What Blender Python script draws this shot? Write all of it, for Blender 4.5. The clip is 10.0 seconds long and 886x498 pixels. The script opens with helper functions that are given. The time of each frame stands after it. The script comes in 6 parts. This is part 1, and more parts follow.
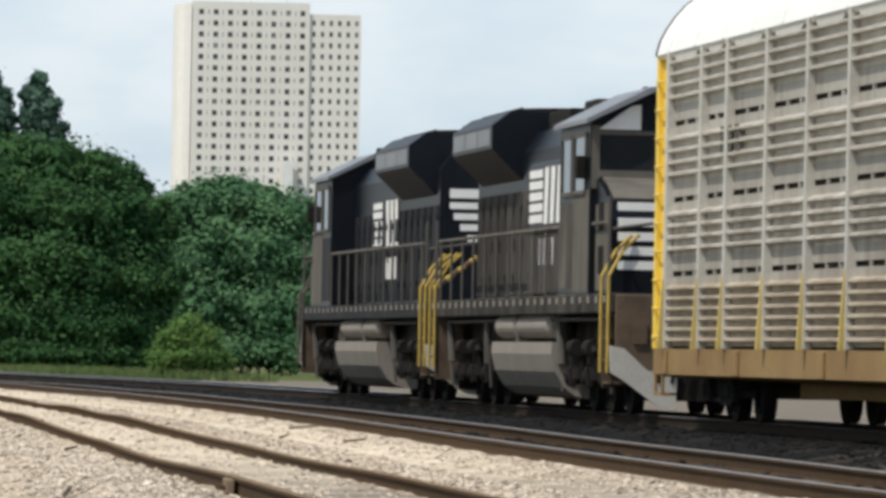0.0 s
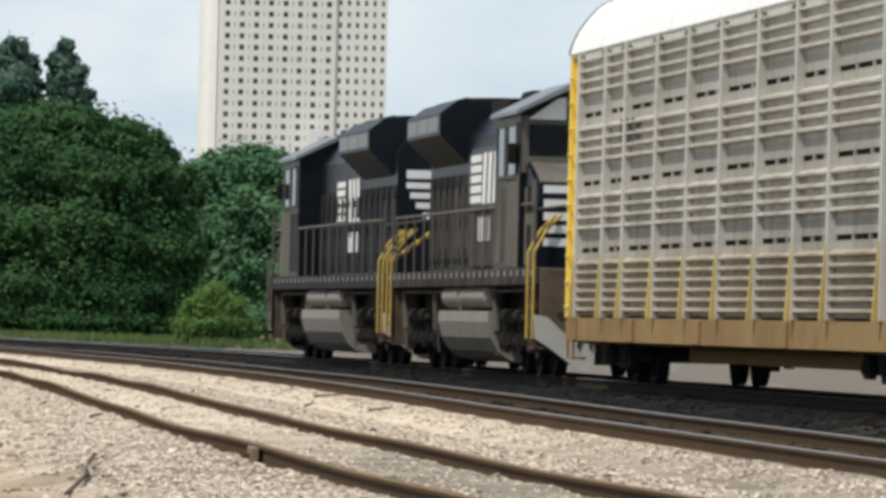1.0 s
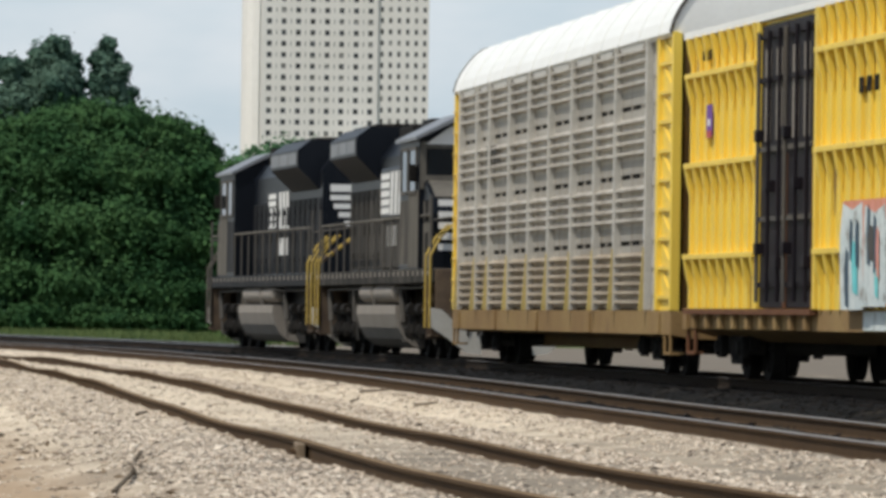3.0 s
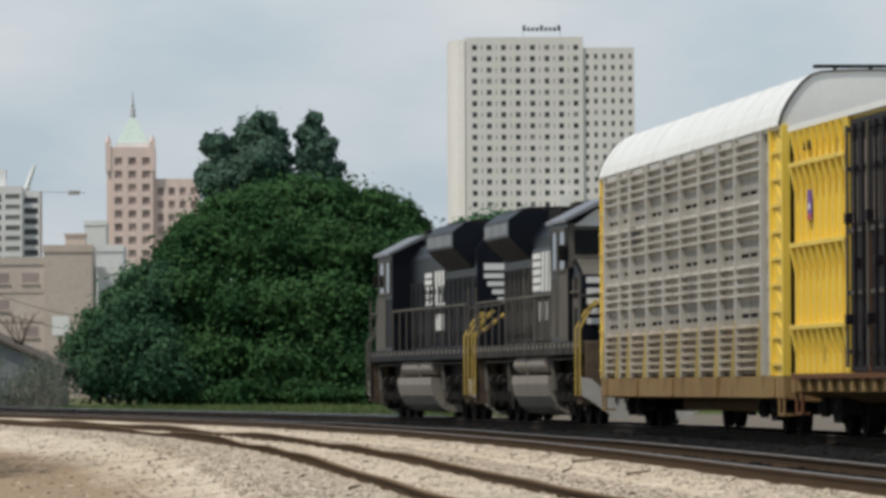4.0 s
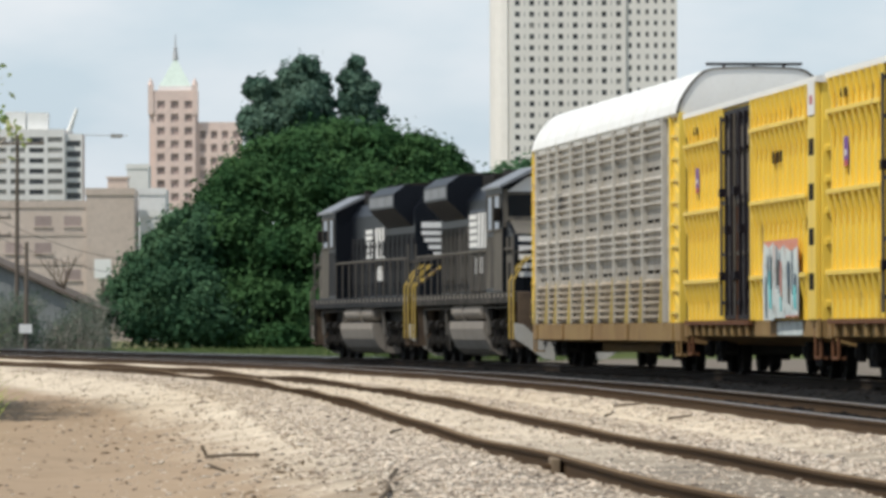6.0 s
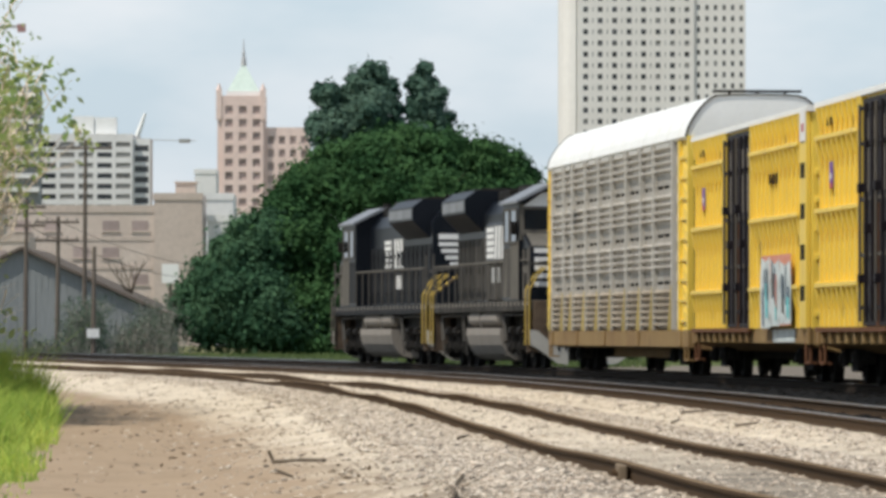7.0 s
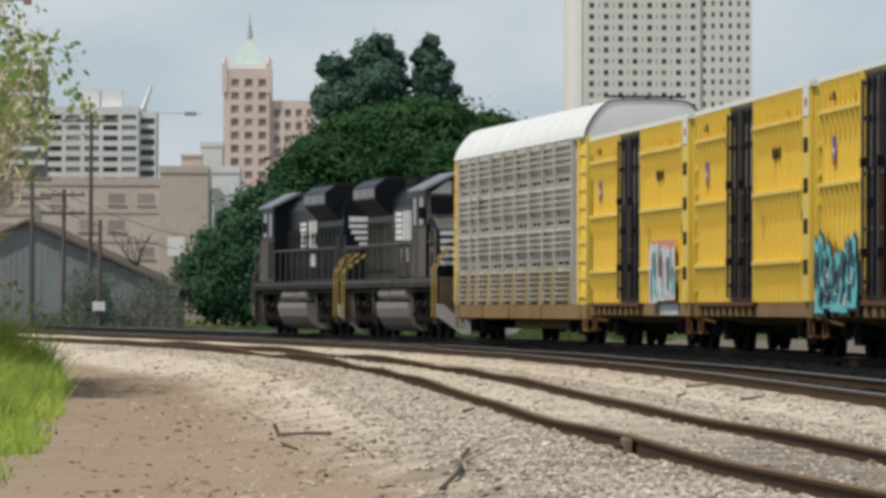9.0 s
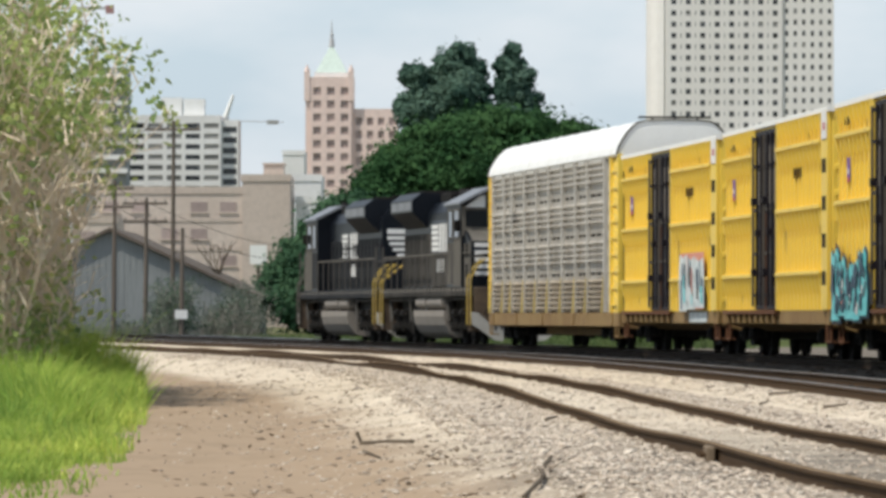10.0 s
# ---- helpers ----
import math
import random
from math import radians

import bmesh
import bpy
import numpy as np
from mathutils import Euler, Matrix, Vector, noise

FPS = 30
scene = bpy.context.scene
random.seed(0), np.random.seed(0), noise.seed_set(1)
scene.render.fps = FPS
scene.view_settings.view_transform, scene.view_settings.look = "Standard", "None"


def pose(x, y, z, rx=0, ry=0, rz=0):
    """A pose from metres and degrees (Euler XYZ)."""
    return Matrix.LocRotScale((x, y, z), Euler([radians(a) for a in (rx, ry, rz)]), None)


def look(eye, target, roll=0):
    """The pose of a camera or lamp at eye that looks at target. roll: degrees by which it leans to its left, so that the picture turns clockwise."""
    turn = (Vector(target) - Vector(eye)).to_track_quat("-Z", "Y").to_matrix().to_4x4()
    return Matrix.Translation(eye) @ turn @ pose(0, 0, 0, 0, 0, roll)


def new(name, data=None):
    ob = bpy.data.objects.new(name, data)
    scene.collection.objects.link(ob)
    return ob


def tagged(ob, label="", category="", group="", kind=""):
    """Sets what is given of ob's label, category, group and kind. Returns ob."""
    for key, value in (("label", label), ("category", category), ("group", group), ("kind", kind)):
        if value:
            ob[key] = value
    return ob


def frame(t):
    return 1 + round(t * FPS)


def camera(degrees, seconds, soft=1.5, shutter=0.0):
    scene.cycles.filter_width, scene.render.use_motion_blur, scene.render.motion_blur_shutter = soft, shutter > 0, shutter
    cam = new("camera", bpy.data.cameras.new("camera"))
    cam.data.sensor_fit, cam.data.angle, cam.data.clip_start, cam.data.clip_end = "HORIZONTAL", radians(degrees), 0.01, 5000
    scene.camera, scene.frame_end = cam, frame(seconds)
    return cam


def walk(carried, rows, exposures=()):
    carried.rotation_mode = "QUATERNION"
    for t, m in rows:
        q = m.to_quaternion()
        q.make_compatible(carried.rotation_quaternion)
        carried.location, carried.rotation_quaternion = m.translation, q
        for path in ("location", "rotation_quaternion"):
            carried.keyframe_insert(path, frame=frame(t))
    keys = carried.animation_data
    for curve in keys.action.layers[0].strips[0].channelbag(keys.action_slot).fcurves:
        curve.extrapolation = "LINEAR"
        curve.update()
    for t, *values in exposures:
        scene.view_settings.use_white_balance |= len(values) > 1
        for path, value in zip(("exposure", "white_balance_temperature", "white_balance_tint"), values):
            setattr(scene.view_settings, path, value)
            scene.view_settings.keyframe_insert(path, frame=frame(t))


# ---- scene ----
# ---- camera ----
EYE = Vector((0.0, 0.0, 0.838))
# seconds, degrees to the right of +Y, degrees up, roll
AIM = [(0.0, 3.6162, 0.948, 1.066), (0.5, 3.0484, 0.8669, 1.126), (1.0, 3.3915, 0.6661, 1.38), (1.5, 3.2114, 0.5988, 1.504),
       (2.0, 2.1423, 0.6894, 2.112), (2.5, 2.6645, 0.5494, 1.371), (2.7, 2.8796, 0.577, 1.135), (3.8, 2.1516, 0.9582, -0.466),
       (4.0, 1.124, 1.2288, -0.291), (4.5, 0.149, 1.2159, -0.344), (5.0, 0.8806, 0.8271, -0.424), (6.3, 0.592, 0.7286, 0.008),
       (6.5, 0.4353, 0.7542, 0.085), (7.0, 0.1402, 0.7829, 0.076), (7.5, 0.0, 0.4491, 0.0), (8.0, 0.0591, 0.3836, -0.041),
       (8.5, 0.2337, 0.406, 0.152), (9.0, 0.089, 0.5438, 0.159), (9.5, -0.1678, 0.633, 0.325), (10.0, -0.6477, 0.6143, 0.094)]


def aimed(right, up, roll):
    way = Vector((math.tan(radians(right)), 1.0, math.tan(radians(up))))
    return look(EYE, EYE + way * 100, roll)


cam = camera(7.9215, 10.0, soft=3.5)
walk(cam, [(t, aimed(a, b, c)) for t, a, b, c in AIM], exposures=[(0.0, 0.09), (0.5, 0.16), (1.0, 0.08), (1.5, -0.12), (2.0, 0.0), (2.5, -0.1), (2.7, -0.05), (3.8, -0.35), (4.0, -0.35), (4.5, -0.17), (5.0, 0.0),
                                                                     (7.0, 0.0), (7.5, 0.0), (8.0, -0.1), (8.5, -0.29), (9.0, -0.33), (9.5, -0.25), (10.0, 0.0)])

# ---- daylight ----
SUN_UP, SUN_FROM = 59.0, (-0.84, -0.54)      # elevation, and the side it stands on
world = bpy.data.worlds.new("sky")
scene.world = world
world.use_nodes = True
wn, wl = world.node_tree.nodes, world.node_tree.links
sky = wn.new("ShaderNodeTexSky")
sky.sky_type, sky.sun_disc = "NISHITA", False
sky.sun_elevation, sky.sun_rotation = radians(SUN_UP), math.atan2(SUN_FROM[0], SUN_FROM[1])
sky.air_density, sky.dust_density, sky.ozone_density = 1.0, 2.0, 1.0
coord, cloud, ramp, mixer = (wn.new("ShaderNodeTexCoord"), wn.new("ShaderNodeTexNoise"), wn.new("ShaderNodeValToRGB"), wn.new("ShaderNodeMix"))
stretch = wn.new("ShaderNodeMapping")
stretch.inputs["Scale"].default_value = (9, 9, 22)
stretch.inputs["Location"].default_value = (0.7, 0.2, 0.35)
cloud.inputs["Scale"].default_value, cloud.inputs["Detail"].default_value, cloud.inputs["Roughness"].default_value = 1.3, 5, 0.5
ramp.color_ramp.elements[0].position, ramp.color_ramp.elements[1].position = 0.40, 0.68
mixer.data_type = "RGBA"
mixer.inputs["B"].default_value = (5.6, 5.7, 5.85, 1)
haze = wn.new("ShaderNodeMix")
haze.data_type = "RGBA"
haze.inputs["Factor"].default_value = 0.75
up, high, deep, thin = (wn.new("ShaderNodeSeparateXYZ"), wn.new("ShaderNodeMapRange"), wn.new("ShaderNodeMix"), wn.new("ShaderNodeMath"))
high.inputs["From Min"].default_value, high.inputs["From Max"].default_value = 0.22, 0.75
deep.data_type = "RGBA"          # milky haze low down, clear blue overhead
deep.inputs["A"].default_value, deep.inputs["B"].default_value = (3.9, 4.75, 5.5, 1), (1.0, 1.6, 2.6, 1)
thin.operation, thin.use_clamp = "SUBTRACT", True
wl.new(coord.outputs["Generated"], up.inputs["Vector"])
wl.new(up.outputs["Z"], high.inputs["Value"])
wl.new(high.outputs["Result"], deep.inputs["Factor"])
wl.new(deep.outputs["Result"], haze.inputs["B"])
wl.new(coord.outputs["Generated"], stretch.inputs["Vector"])
wl.new(stretch.outputs["Vector"], cloud.inputs["Vector"])
wl.new(cloud.outputs["Fac"], ramp.inputs["Fac"])
wl.new(ramp.outputs["Color"], thin.inputs[0])
wl.new(high.outputs["Result"], thin.inputs[1])
wl.new(thin.outputs["Value"], mixer.inputs["Factor"])
wl.new(sky.outputs["Color"], haze.inputs["A"])
wl.new(haze.outputs["Result"], mixer.inputs["A"])
wl.new(mixer.outputs["Result"], wn["Background"].inputs["Color"])
wn["Background"].inputs["Strength"].default_value = 0.16
sun = new("sun", bpy.data.lights.new("sun", "SUN"))
sun.data.energy, sun.data.angle, sun.data.color = 3.9, radians(0.6), (1.0, 0.95, 0.86)
sx, sy = SUN_FROM
sl = math.hypot(sx, sy)
cu = math.cos(radians(SUN_UP))
sun.matrix_world = look((60, 150, 90), (60 - sx / sl * cu * 10, 150 - sy / sl * cu * 10, 90 - math.sin(radians(SUN_UP)) * 10))


# ---- materials ----
def surface(name, color, rough=0.7, metal=0.0, second=None, scale=3.0, amount=0.5, grain=40.0, grain_amount=0.25, bump=0.15, streak=(1, 1, 1),
            per_piece=0.0, dirt=None, dirt_scale=0.8, dirt_edge=(0.5, 0.7)):
    """Base colour varied at two scales, fine relief, and, where given, dirt in patches."""
    m = bpy.data.materials.new(name)
    m.use_nodes = True
    n, l = m.node_tree.nodes, m.node_tree.links
    b = n["Principled BSDF"]
    tc, mp = n.new("ShaderNodeTexCoord"), n.new("ShaderNodeMapping")
    mp.inputs["Scale"].default_value = streak
    l.new(tc.outputs["Object"], mp.inputs["Vector"])

    def tex(size, detail=4, rough_=0.6):
        t = n.new("ShaderNodeTexNoise")
        t.inputs["Scale"].default_value, t.inputs["Detail"].default_value, t.inputs["Roughness"].default_value = size, detail, rough_
        l.new(mp.outputs["Vector"], t.inputs["Vector"])
        return t.outputs["Fac"]

    def mix(fac, a, b_):
        x = n.new("ShaderNodeMix")
        x.data_type = "RGBA"
        for sock, v in (("Factor", fac), ("A", a), ("B", b_)):
            if isinstance(v, (float, int)):
                x.inputs[sock].default_value = v
            elif isinstance(v, tuple):
                x.inputs[sock].default_value = (*v, 1)
            else:
                l.new(v, x.inputs[sock])
        return x.outputs["Result"]

    def span(fac, lo, hi, top):
        r = n.new("ShaderNodeMapRange")
        r.inputs["From Min"].default_value, r.inputs["From Max"].default_value, r.inputs["To Max"].default_value = lo, hi, top
        l.new(fac, r.inputs["Value"])
        return r.outputs["Result"]

    second = second or tuple(c * 0.55 for c in color)
    out = mix(span(tex(scale), 0.35, 0.7, amount), color, second)
    fine = tex(grain, 3)
    out = mix(span(fine, 0.4, 0.75, grain_amount), out, tuple(c * 0.4 for c in color))
    if dirt:
        out = mix(span(tex(dirt_scale, 6, 0.7), *dirt_edge, 0.85), out, dirt)
    if per_piece:
        info = n.new("ShaderNodeObjectInfo")
        hsv = n.new("ShaderNodeHueSaturation")
        r = n.new("ShaderNodeMapRange")
        r.inputs["To Min"].default_value, r.inputs["To Max"].default_value = 1 - per_piece, 1 + per_piece
        l.new(info.outputs["Random"], r.inputs["Value"])
        l.new(r.outputs["Result"], hsv.inputs["Value"])
        l.new(out, hsv.inputs["Color"])
        out = hsv.outputs["Color"]
    l.new(out, b.inputs["Base Color"])
    b.inputs["Roughness"].default_value, b.inputs["Metallic"].default_value = rough, metal
    if rough >= 0.65 and not metal:
        b.inputs["Specular IOR Level"].default_value = 0.12          # dry, dusty faces have no sheen
    if bump:
        bp = n.new("ShaderNodeBump")
        bp.inputs["Strength"].default_value, bp.inputs["Distance"].default_value = bump, 0.02
        l.new(fine, bp.inputs["Height"])
        l.new(bp.outputs["Normal"], b.inputs["Normal"])
    return m


# ---- building blocks ----
def box(bm, x0, x1, y0, y1, z0, z1, bevel=0.0):
    made = bmesh.ops.create_cube(bm, size=1.0, matrix=Matrix.Translation(((x0 + x1) / 2, (y0 + y1) / 2, (z0 + z1) / 2)) @ Matrix.Diagonal((abs(x1 - x0), abs(y1 - y0), abs(z1 - z0), 1)))
    if bevel:
        edges = list({e for v in made["verts"] for e in v.link_edges})
        bmesh.ops.bevel(bm, geom=edges, offset=bevel, segments=2, affect="EDGES", profile=0.5)


def rod(bm, a, b, r, r2=None, sides=8):
    a, b = Vector(a), Vector(b)
    m = Matrix.Translation((a + b) / 2) @ (b - a).to_track_quat("Z", "Y").to_matrix().to_4x4()
    bmesh.ops.create_cone(bm, cap_ends=True, segments=sides, radius1=r, radius2=r if r2 is None else r2, depth=(b - a).length, matrix=m)


def prism(bm, outline, y0, y1):
    """Closed outline of (x, z) drawn out from y0 to y1."""
    lo = [bm.verts.new((x, y0, z)) for x, z in outline]
    hi = [bm.verts.new((x, y1, z)) for x, z in outline]
    n = len(outline)
    faces = [bm.faces.new(lo), bm.faces.new(hi[::-1])]
    for i in range(n):
        faces.append(bm.faces.new((lo[i], hi[i], hi[(i + 1) % n], lo[(i + 1) % n])))
    bmesh.ops.recalc_face_normals(bm, faces=faces)


def prism_x(bm, outline, x0, x1):
    """Closed outline of (y, z) drawn out from x0 to x1."""
    lo = [bm.verts.new((x0, y, z)) for y, z in outline]
    hi = [bm.verts.new((x1, y, z)) for y, z in outline]
    n = len(outline)
    faces = [bm.faces.new(lo), bm.faces.new(hi[::-1])]
    for i in range(n):
        faces.append(bm.faces.new((lo[i], hi[i], hi[(i + 1) % n], lo[(i + 1) % n])))
    bmesh.ops.recalc_face_normals(bm, faces=faces)


def part(name, bm, material, parent=None, label="", smooth=False):
    me = bpy.data.meshes.new(name)
    bm.to_mesh(me)
    bm.free()
    for mt in (material if isinstance(material, (list, tuple)) else [material]):
        me.materials.append(mt)
    if smooth:
        me.polygons.foreach_set("use_smooth", [True] * len(me.polygons))
    ob = new(name, me)
    if parent:
        ob.parent = parent
    if label:
        ob["label"] = label
    return ob


def again(name, source, parent, x=0.0, y=0.0, z=0.0, m=None):
    """Another object on the mesh of source."""
    ob = new(name, source.data)
    ob.parent = parent
    ob.matrix_basis = m if m is not None else Matrix.Translation((x, y, z))
    return ob


def thing(name, label, category, group="", at=None):
    ob = new(name)
    ob.empty_display_size = 0.3
    if at is not None:
        ob.matrix_world = at
    return tagged(ob, label, category, group)


def mesh_of(name, verts, faces, material, smooth=False):
    me = bpy.data.meshes.new(name)
    me.from_pydata(verts, [], faces)
    for mt in (material if isinstance(material, (list, tuple)) else [material]):
        me.materials.append(mt)
    if smooth:
        me.polygons.foreach_set("use_smooth", [True] * len(me.polygons))
    return new(name, me)


# ---- lie of the tracks ----
BEND = (1.7585, -10.9351, 19.3570, -17.3708, 7.5543)
MIDDLE, OUTER = 4.4, 9.1          # track centres, to the right of the siding's
SIDING_TOP, MIDDLE_TOP = -0.18, -0.10


def siding_x(y):
    """Centre of the siding at y; straight on at both ends."""
    def poly(v):
        return sum(c * (v / 100) ** (4 - i) for i, c in enumerate(BEND))
    if y < 30:
        return poly(30) + 0.085 * (30 - y)
    if y > 240:
        return poly(240) - 0.162 * (y - 240)
    return poly(y)


# the train's line: place and heading by length of track, measured towards the camera
LINE = (0.66617, 194.721, 0.14466, -1.04379e-3, -9.1252e-6, 1.2201e-7)


def heading(s):
    s = min(max(s, -52.0), 106.0)
    th, k, k2, k3 = LINE[2:]
    return th + k * s + k2 * s * s + k3 * s ** 3


LINE_STEP, LINE_LO, LINE_HI = 0.5, -420.0, 230.0


def lay_line():
    pts = {0: (LINE[0], LINE[1])}
    for sign, count in ((1, int(LINE_HI / LINE_STEP)), (-1, int(-LINE_LO / LINE_STEP))):
        x, y = LINE[0], LINE[1]
        for i in range(count):
            a = heading(sign * (i + 0.5) * LINE_STEP)
            x, y = x + sign * math.sin(a) * LINE_STEP, y - sign * math.cos(a) * LINE_STEP
            pts[sign * (i + 1)] = (x, y)
    return pts


LINE_PTS = lay_line()


def on_line(s):
    i = math.floor(s / LINE_STEP)
    f = s / LINE_STEP - i
    (x0, y0), (x1, y1) = LINE_PTS[i], LINE_PTS[i + 1]
    return Vector((x0 + (x1 - x0) * f, y0 + (y1 - y0) * f, 0.0))


def travelled(t):
    """How far the autorack's front end lies short of its last place."""
    u = 10.0 - t
    return 10.22796 * u + 0.0348416 * u * u - 0.00108424 * u ** 3


def car_pose(t, a, half):
    """Pose of a car whose middle lies a behind the autorack's front end; half: to its truck centres."""
    front, rear = on_line(travelled(t) + a - half), on_line(travelled(t) + a + half)
    way = (front - rear).normalized()
    return Matrix.Translation((front + rear) / 2) @ Matrix.Rotation(math.atan2(way.y, way.x), 4, "Z")


# ---- ground ----
def bed_height(u):
    """Height of the ground by distance from the siding's centre."""
    pts = [(-400, -0.75), (-30, -0.7), (-9, -0.68), (-4.0, -0.62), (-1.9, -0.315), (1.6, -0.305), (2.6, -0.35), (3.0, -0.25), (5.9, -0.25), (6.9, -0.27), (7.6, -0.16),
           (10.7, -0.16), (12.5, -0.5), (20, -0.55), (400, -0.5)]
    for (a, za), (b, zb) in zip(pts, pts[1:]):
        if u <= b:
            f = max(0.0, min(1.0, (u - a) / (b - a)))
            return za + (zb - za) * f
    return -0.5


def ground_z(x, y):
    u = x - siding_x(y)
    z = bed_height(u)
    loose = 0.025 if -2.2 < u < 11.5 else 0.09
    return z + loose * noise.noise((x * 0.9, y * 0.5, 0.0)) + 0.4 * loose * noise.noise((x * 3.1, y * 1.3, 4.0))


def m_ground():
    m = surface("ground", (0.72, 0.615, 0.47), 0.95, second=(0.58, 0.475, 0.345), scale=0.6, amount=0.6, grain=11, grain_amount=0.55, bump=0.6)
    n, l = m.node_tree.nodes, m.node_tree.links
    b = n["Principled BSDF"]
    base = b.inputs["Base Color"].links[0].from_socket
    at = n.new("ShaderNodeAttribute")
    at.attribute_name = "cover"
    sep = n.new("ShaderNodeSeparateColor")
    l.new(at.outputs["Color"], sep.inputs["Color"])
    patch = n.new("ShaderNodeTexNoise")
    patch.inputs["Scale"].default_value, patch.inputs["Detail"].default_value = 0.8, 6
    tc = n.new("ShaderNodeTexCoord")
    l.new(tc.outputs["Object"], patch.inputs["Vector"])

    def over(fac, under, color, soft=0.35):
        add = n.new("ShaderNodeMath")
        add.operation = "ADD"
        l.new(fac, add.inputs[0])
        l.new(patch.outputs["Fac"], add.inputs[1])
        r = n.new("ShaderNodeMapRange")
        r.inputs["From Min"].default_value, r.inputs["From Max"].default_value = 1.0 - soft / 2, 1.0 + soft / 2
        l.new(add.outputs[0], r.inputs["Value"])
        x = n.new("ShaderNodeMix")
        x.data_type = "RGBA"
        l.new(r.outputs["Result"], x.inputs["Factor"])
        l.new(under, x.inputs["A"])
        x.inputs["B"].default_value = (*color, 1)
        return x.outputs["Result"]

    fleck, tint = n.new("ShaderNodeTexNoise"), n.new("ShaderNodeMix")
    fleck.inputs["Scale"].default_value, fleck.inputs["Detail"].default_value, fleck.inputs["Roughness"].default_value = 1.3, 6, 0.7
    l.new(tc.outputs["Object"], fleck.inputs["Vector"])
    fr = n.new("ShaderNodeMapRange")
    fr.inputs["From Min"].default_value, fr.inputs["From Max"].default_value, fr.inputs["To Max"].default_value = 0.5, 0.75, 0.55
    l.new(fleck.outputs["Fac"], fr.inputs["Value"])
    c = over(sep.outputs["Red"], base, (0.35, 0.258, 0.172), 0.7)        # bare dirt
    tint.data_type = "RGBA"
    l.new(fr.outputs["Result"], tint.inputs["Factor"])
    l.new(c, tint.inputs["A"])
    tint.inputs["B"].default_value = (0.20, 0.15, 0.095, 1)       # damp and trodden spots
    c = tint.outputs["Result"]
    c = over(sep.outputs["Green"], c, (0.085, 0.105, 0.035))         # grass roots
    c = over(sep.outputs["Blue"], c, (0.009, 0.009, 0.009))         # dark ballast, the train's shade put into its black
    c = over(at.outputs["Alpha"], c, (0.17, 0.145, 0.115), 0.8)       # greyer stone
    l.new(c, b.inputs["Base Color"])
    b.inputs["Specular IOR Level"].default_value = 0.06
    return m


def cover(x, y):
    """Bare dirt, grass and dark ballast with painted train shade, 0 to 1."""
    u = x - siding_x(y)
    dirt = max(0.0, min(1.0, (-u - 1.7 - 0.016 * max(0, y - 40)) / 1.6)) if y < 175 else 0.0
    grass = max(0.0, min(0.75, (-u - 6.2 - 0.02 * max(0, y - 40)) / 1.6)) if y < 200 else max(0.0, min(1.0, (-u - 3.5) / 1.5))
    if y > 290:
        grass = max(grass, max(0.0, min(1.0, (u - 14.0) / 3)))
    # dark bed; its near-black also paints the train's shade, wider beyond it
    bed_shade = max(0.0, min(1.0, (6.0 - abs(u - 9.35)) / 0.7))
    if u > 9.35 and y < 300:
        bed_shade = max(0.0, min(1.0, (22.0 - u) / 2.0))
    return dirt, grass, min(1.0, bed_shade)


def build_ground():
    ys = [-60, -30, -10, 5, 15, 22, 28] + [30 + i * 0.75 for i in range(190)]
    while ys[-1] < 4600:
        ys.append(ys[-1] + max(1.5, (ys[-1] - 150) * 0.09))
    us = [-2500, -900, -400, -180, -90, -50, -32, -24] + [-18 + i * 0.5 for i in range(27)] + [-4.2 + i * 0.3 for i in range(58)] + [14 + i * 1.5 for i in range(10)] + [34, 50, 80, 160, 400, 900, 2500]
    verts, cols, faces = [], [], []
    for y in ys:
        c = siding_x(min(y, 420))
        for u in us:
            x = c + u
            z = ground_z(x, y) if y < 420 else -0.6
            verts.append((x, y, z))
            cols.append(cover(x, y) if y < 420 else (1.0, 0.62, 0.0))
    w = len(us)
    for j in range(len(ys) - 1):
        for i in range(w - 1):
            faces.append((j * w + i, j * w + i + 1, (j + 1) * w + i + 1, (j + 1) * w + i))
    ob = mesh_of("ground", verts, faces, m_ground(), True)
    layer = ob.data.color_attributes.new("cover", "FLOAT_COLOR", "POINT")
    grey = [0.74 * max(0.0, min(1.0, (74 - v[1]) / 22)) * max(0.0, min(1.0, (v[0] - siding_x(v[1]) + 3.2) / 1.5)) if v[1] < 80 else 0.0 for v in verts]
    grey = [1.0 if v[0] - siding_x(min(v[1], 420)) > 13.0 and v[1] < 300 else g for v, g in zip(verts, grey)]
    layer.data.foreach_set("color", [v for c, g in zip(cols, grey) for v in (*c, g)])
    tagged(ob, "pale gravel and bare brown dirt beside railway ballast", "ground", kind="structure")


build_ground()


# ---- tracks ----
RAIL = [(-0.07, 0.0), (0.07, 0.0), (0.07, 0.012), (0.012, 0.035), (0.012, 0.125), (0.036, 0.14), (0.036, 0.165), (0.026, 0.172), (-0.026, 0.172), (-0.036, 0.165),
        (-0.036, 0.14), (-0.012, 0.125), (-0.012, 0.035), (-0.07, 0.012)]
m_rail_side = surface("rail_rust", (0.075, 0.046, 0.024), 0.9, second=(0.045, 0.028, 0.016), scale=4, grain=60, bump=0.3)
m_rail_dark = surface("rail_dark", (0.030, 0.021, 0.014), 0.9, second=(0.016, 0.012, 0.009), scale=4, grain=60, bump=0.3)
m_rail_top = surface("rail_polished", (0.50, 0.49, 0.48), 0.32, 0.9, scale=2, amount=0.3, grain=30, bump=0.02)
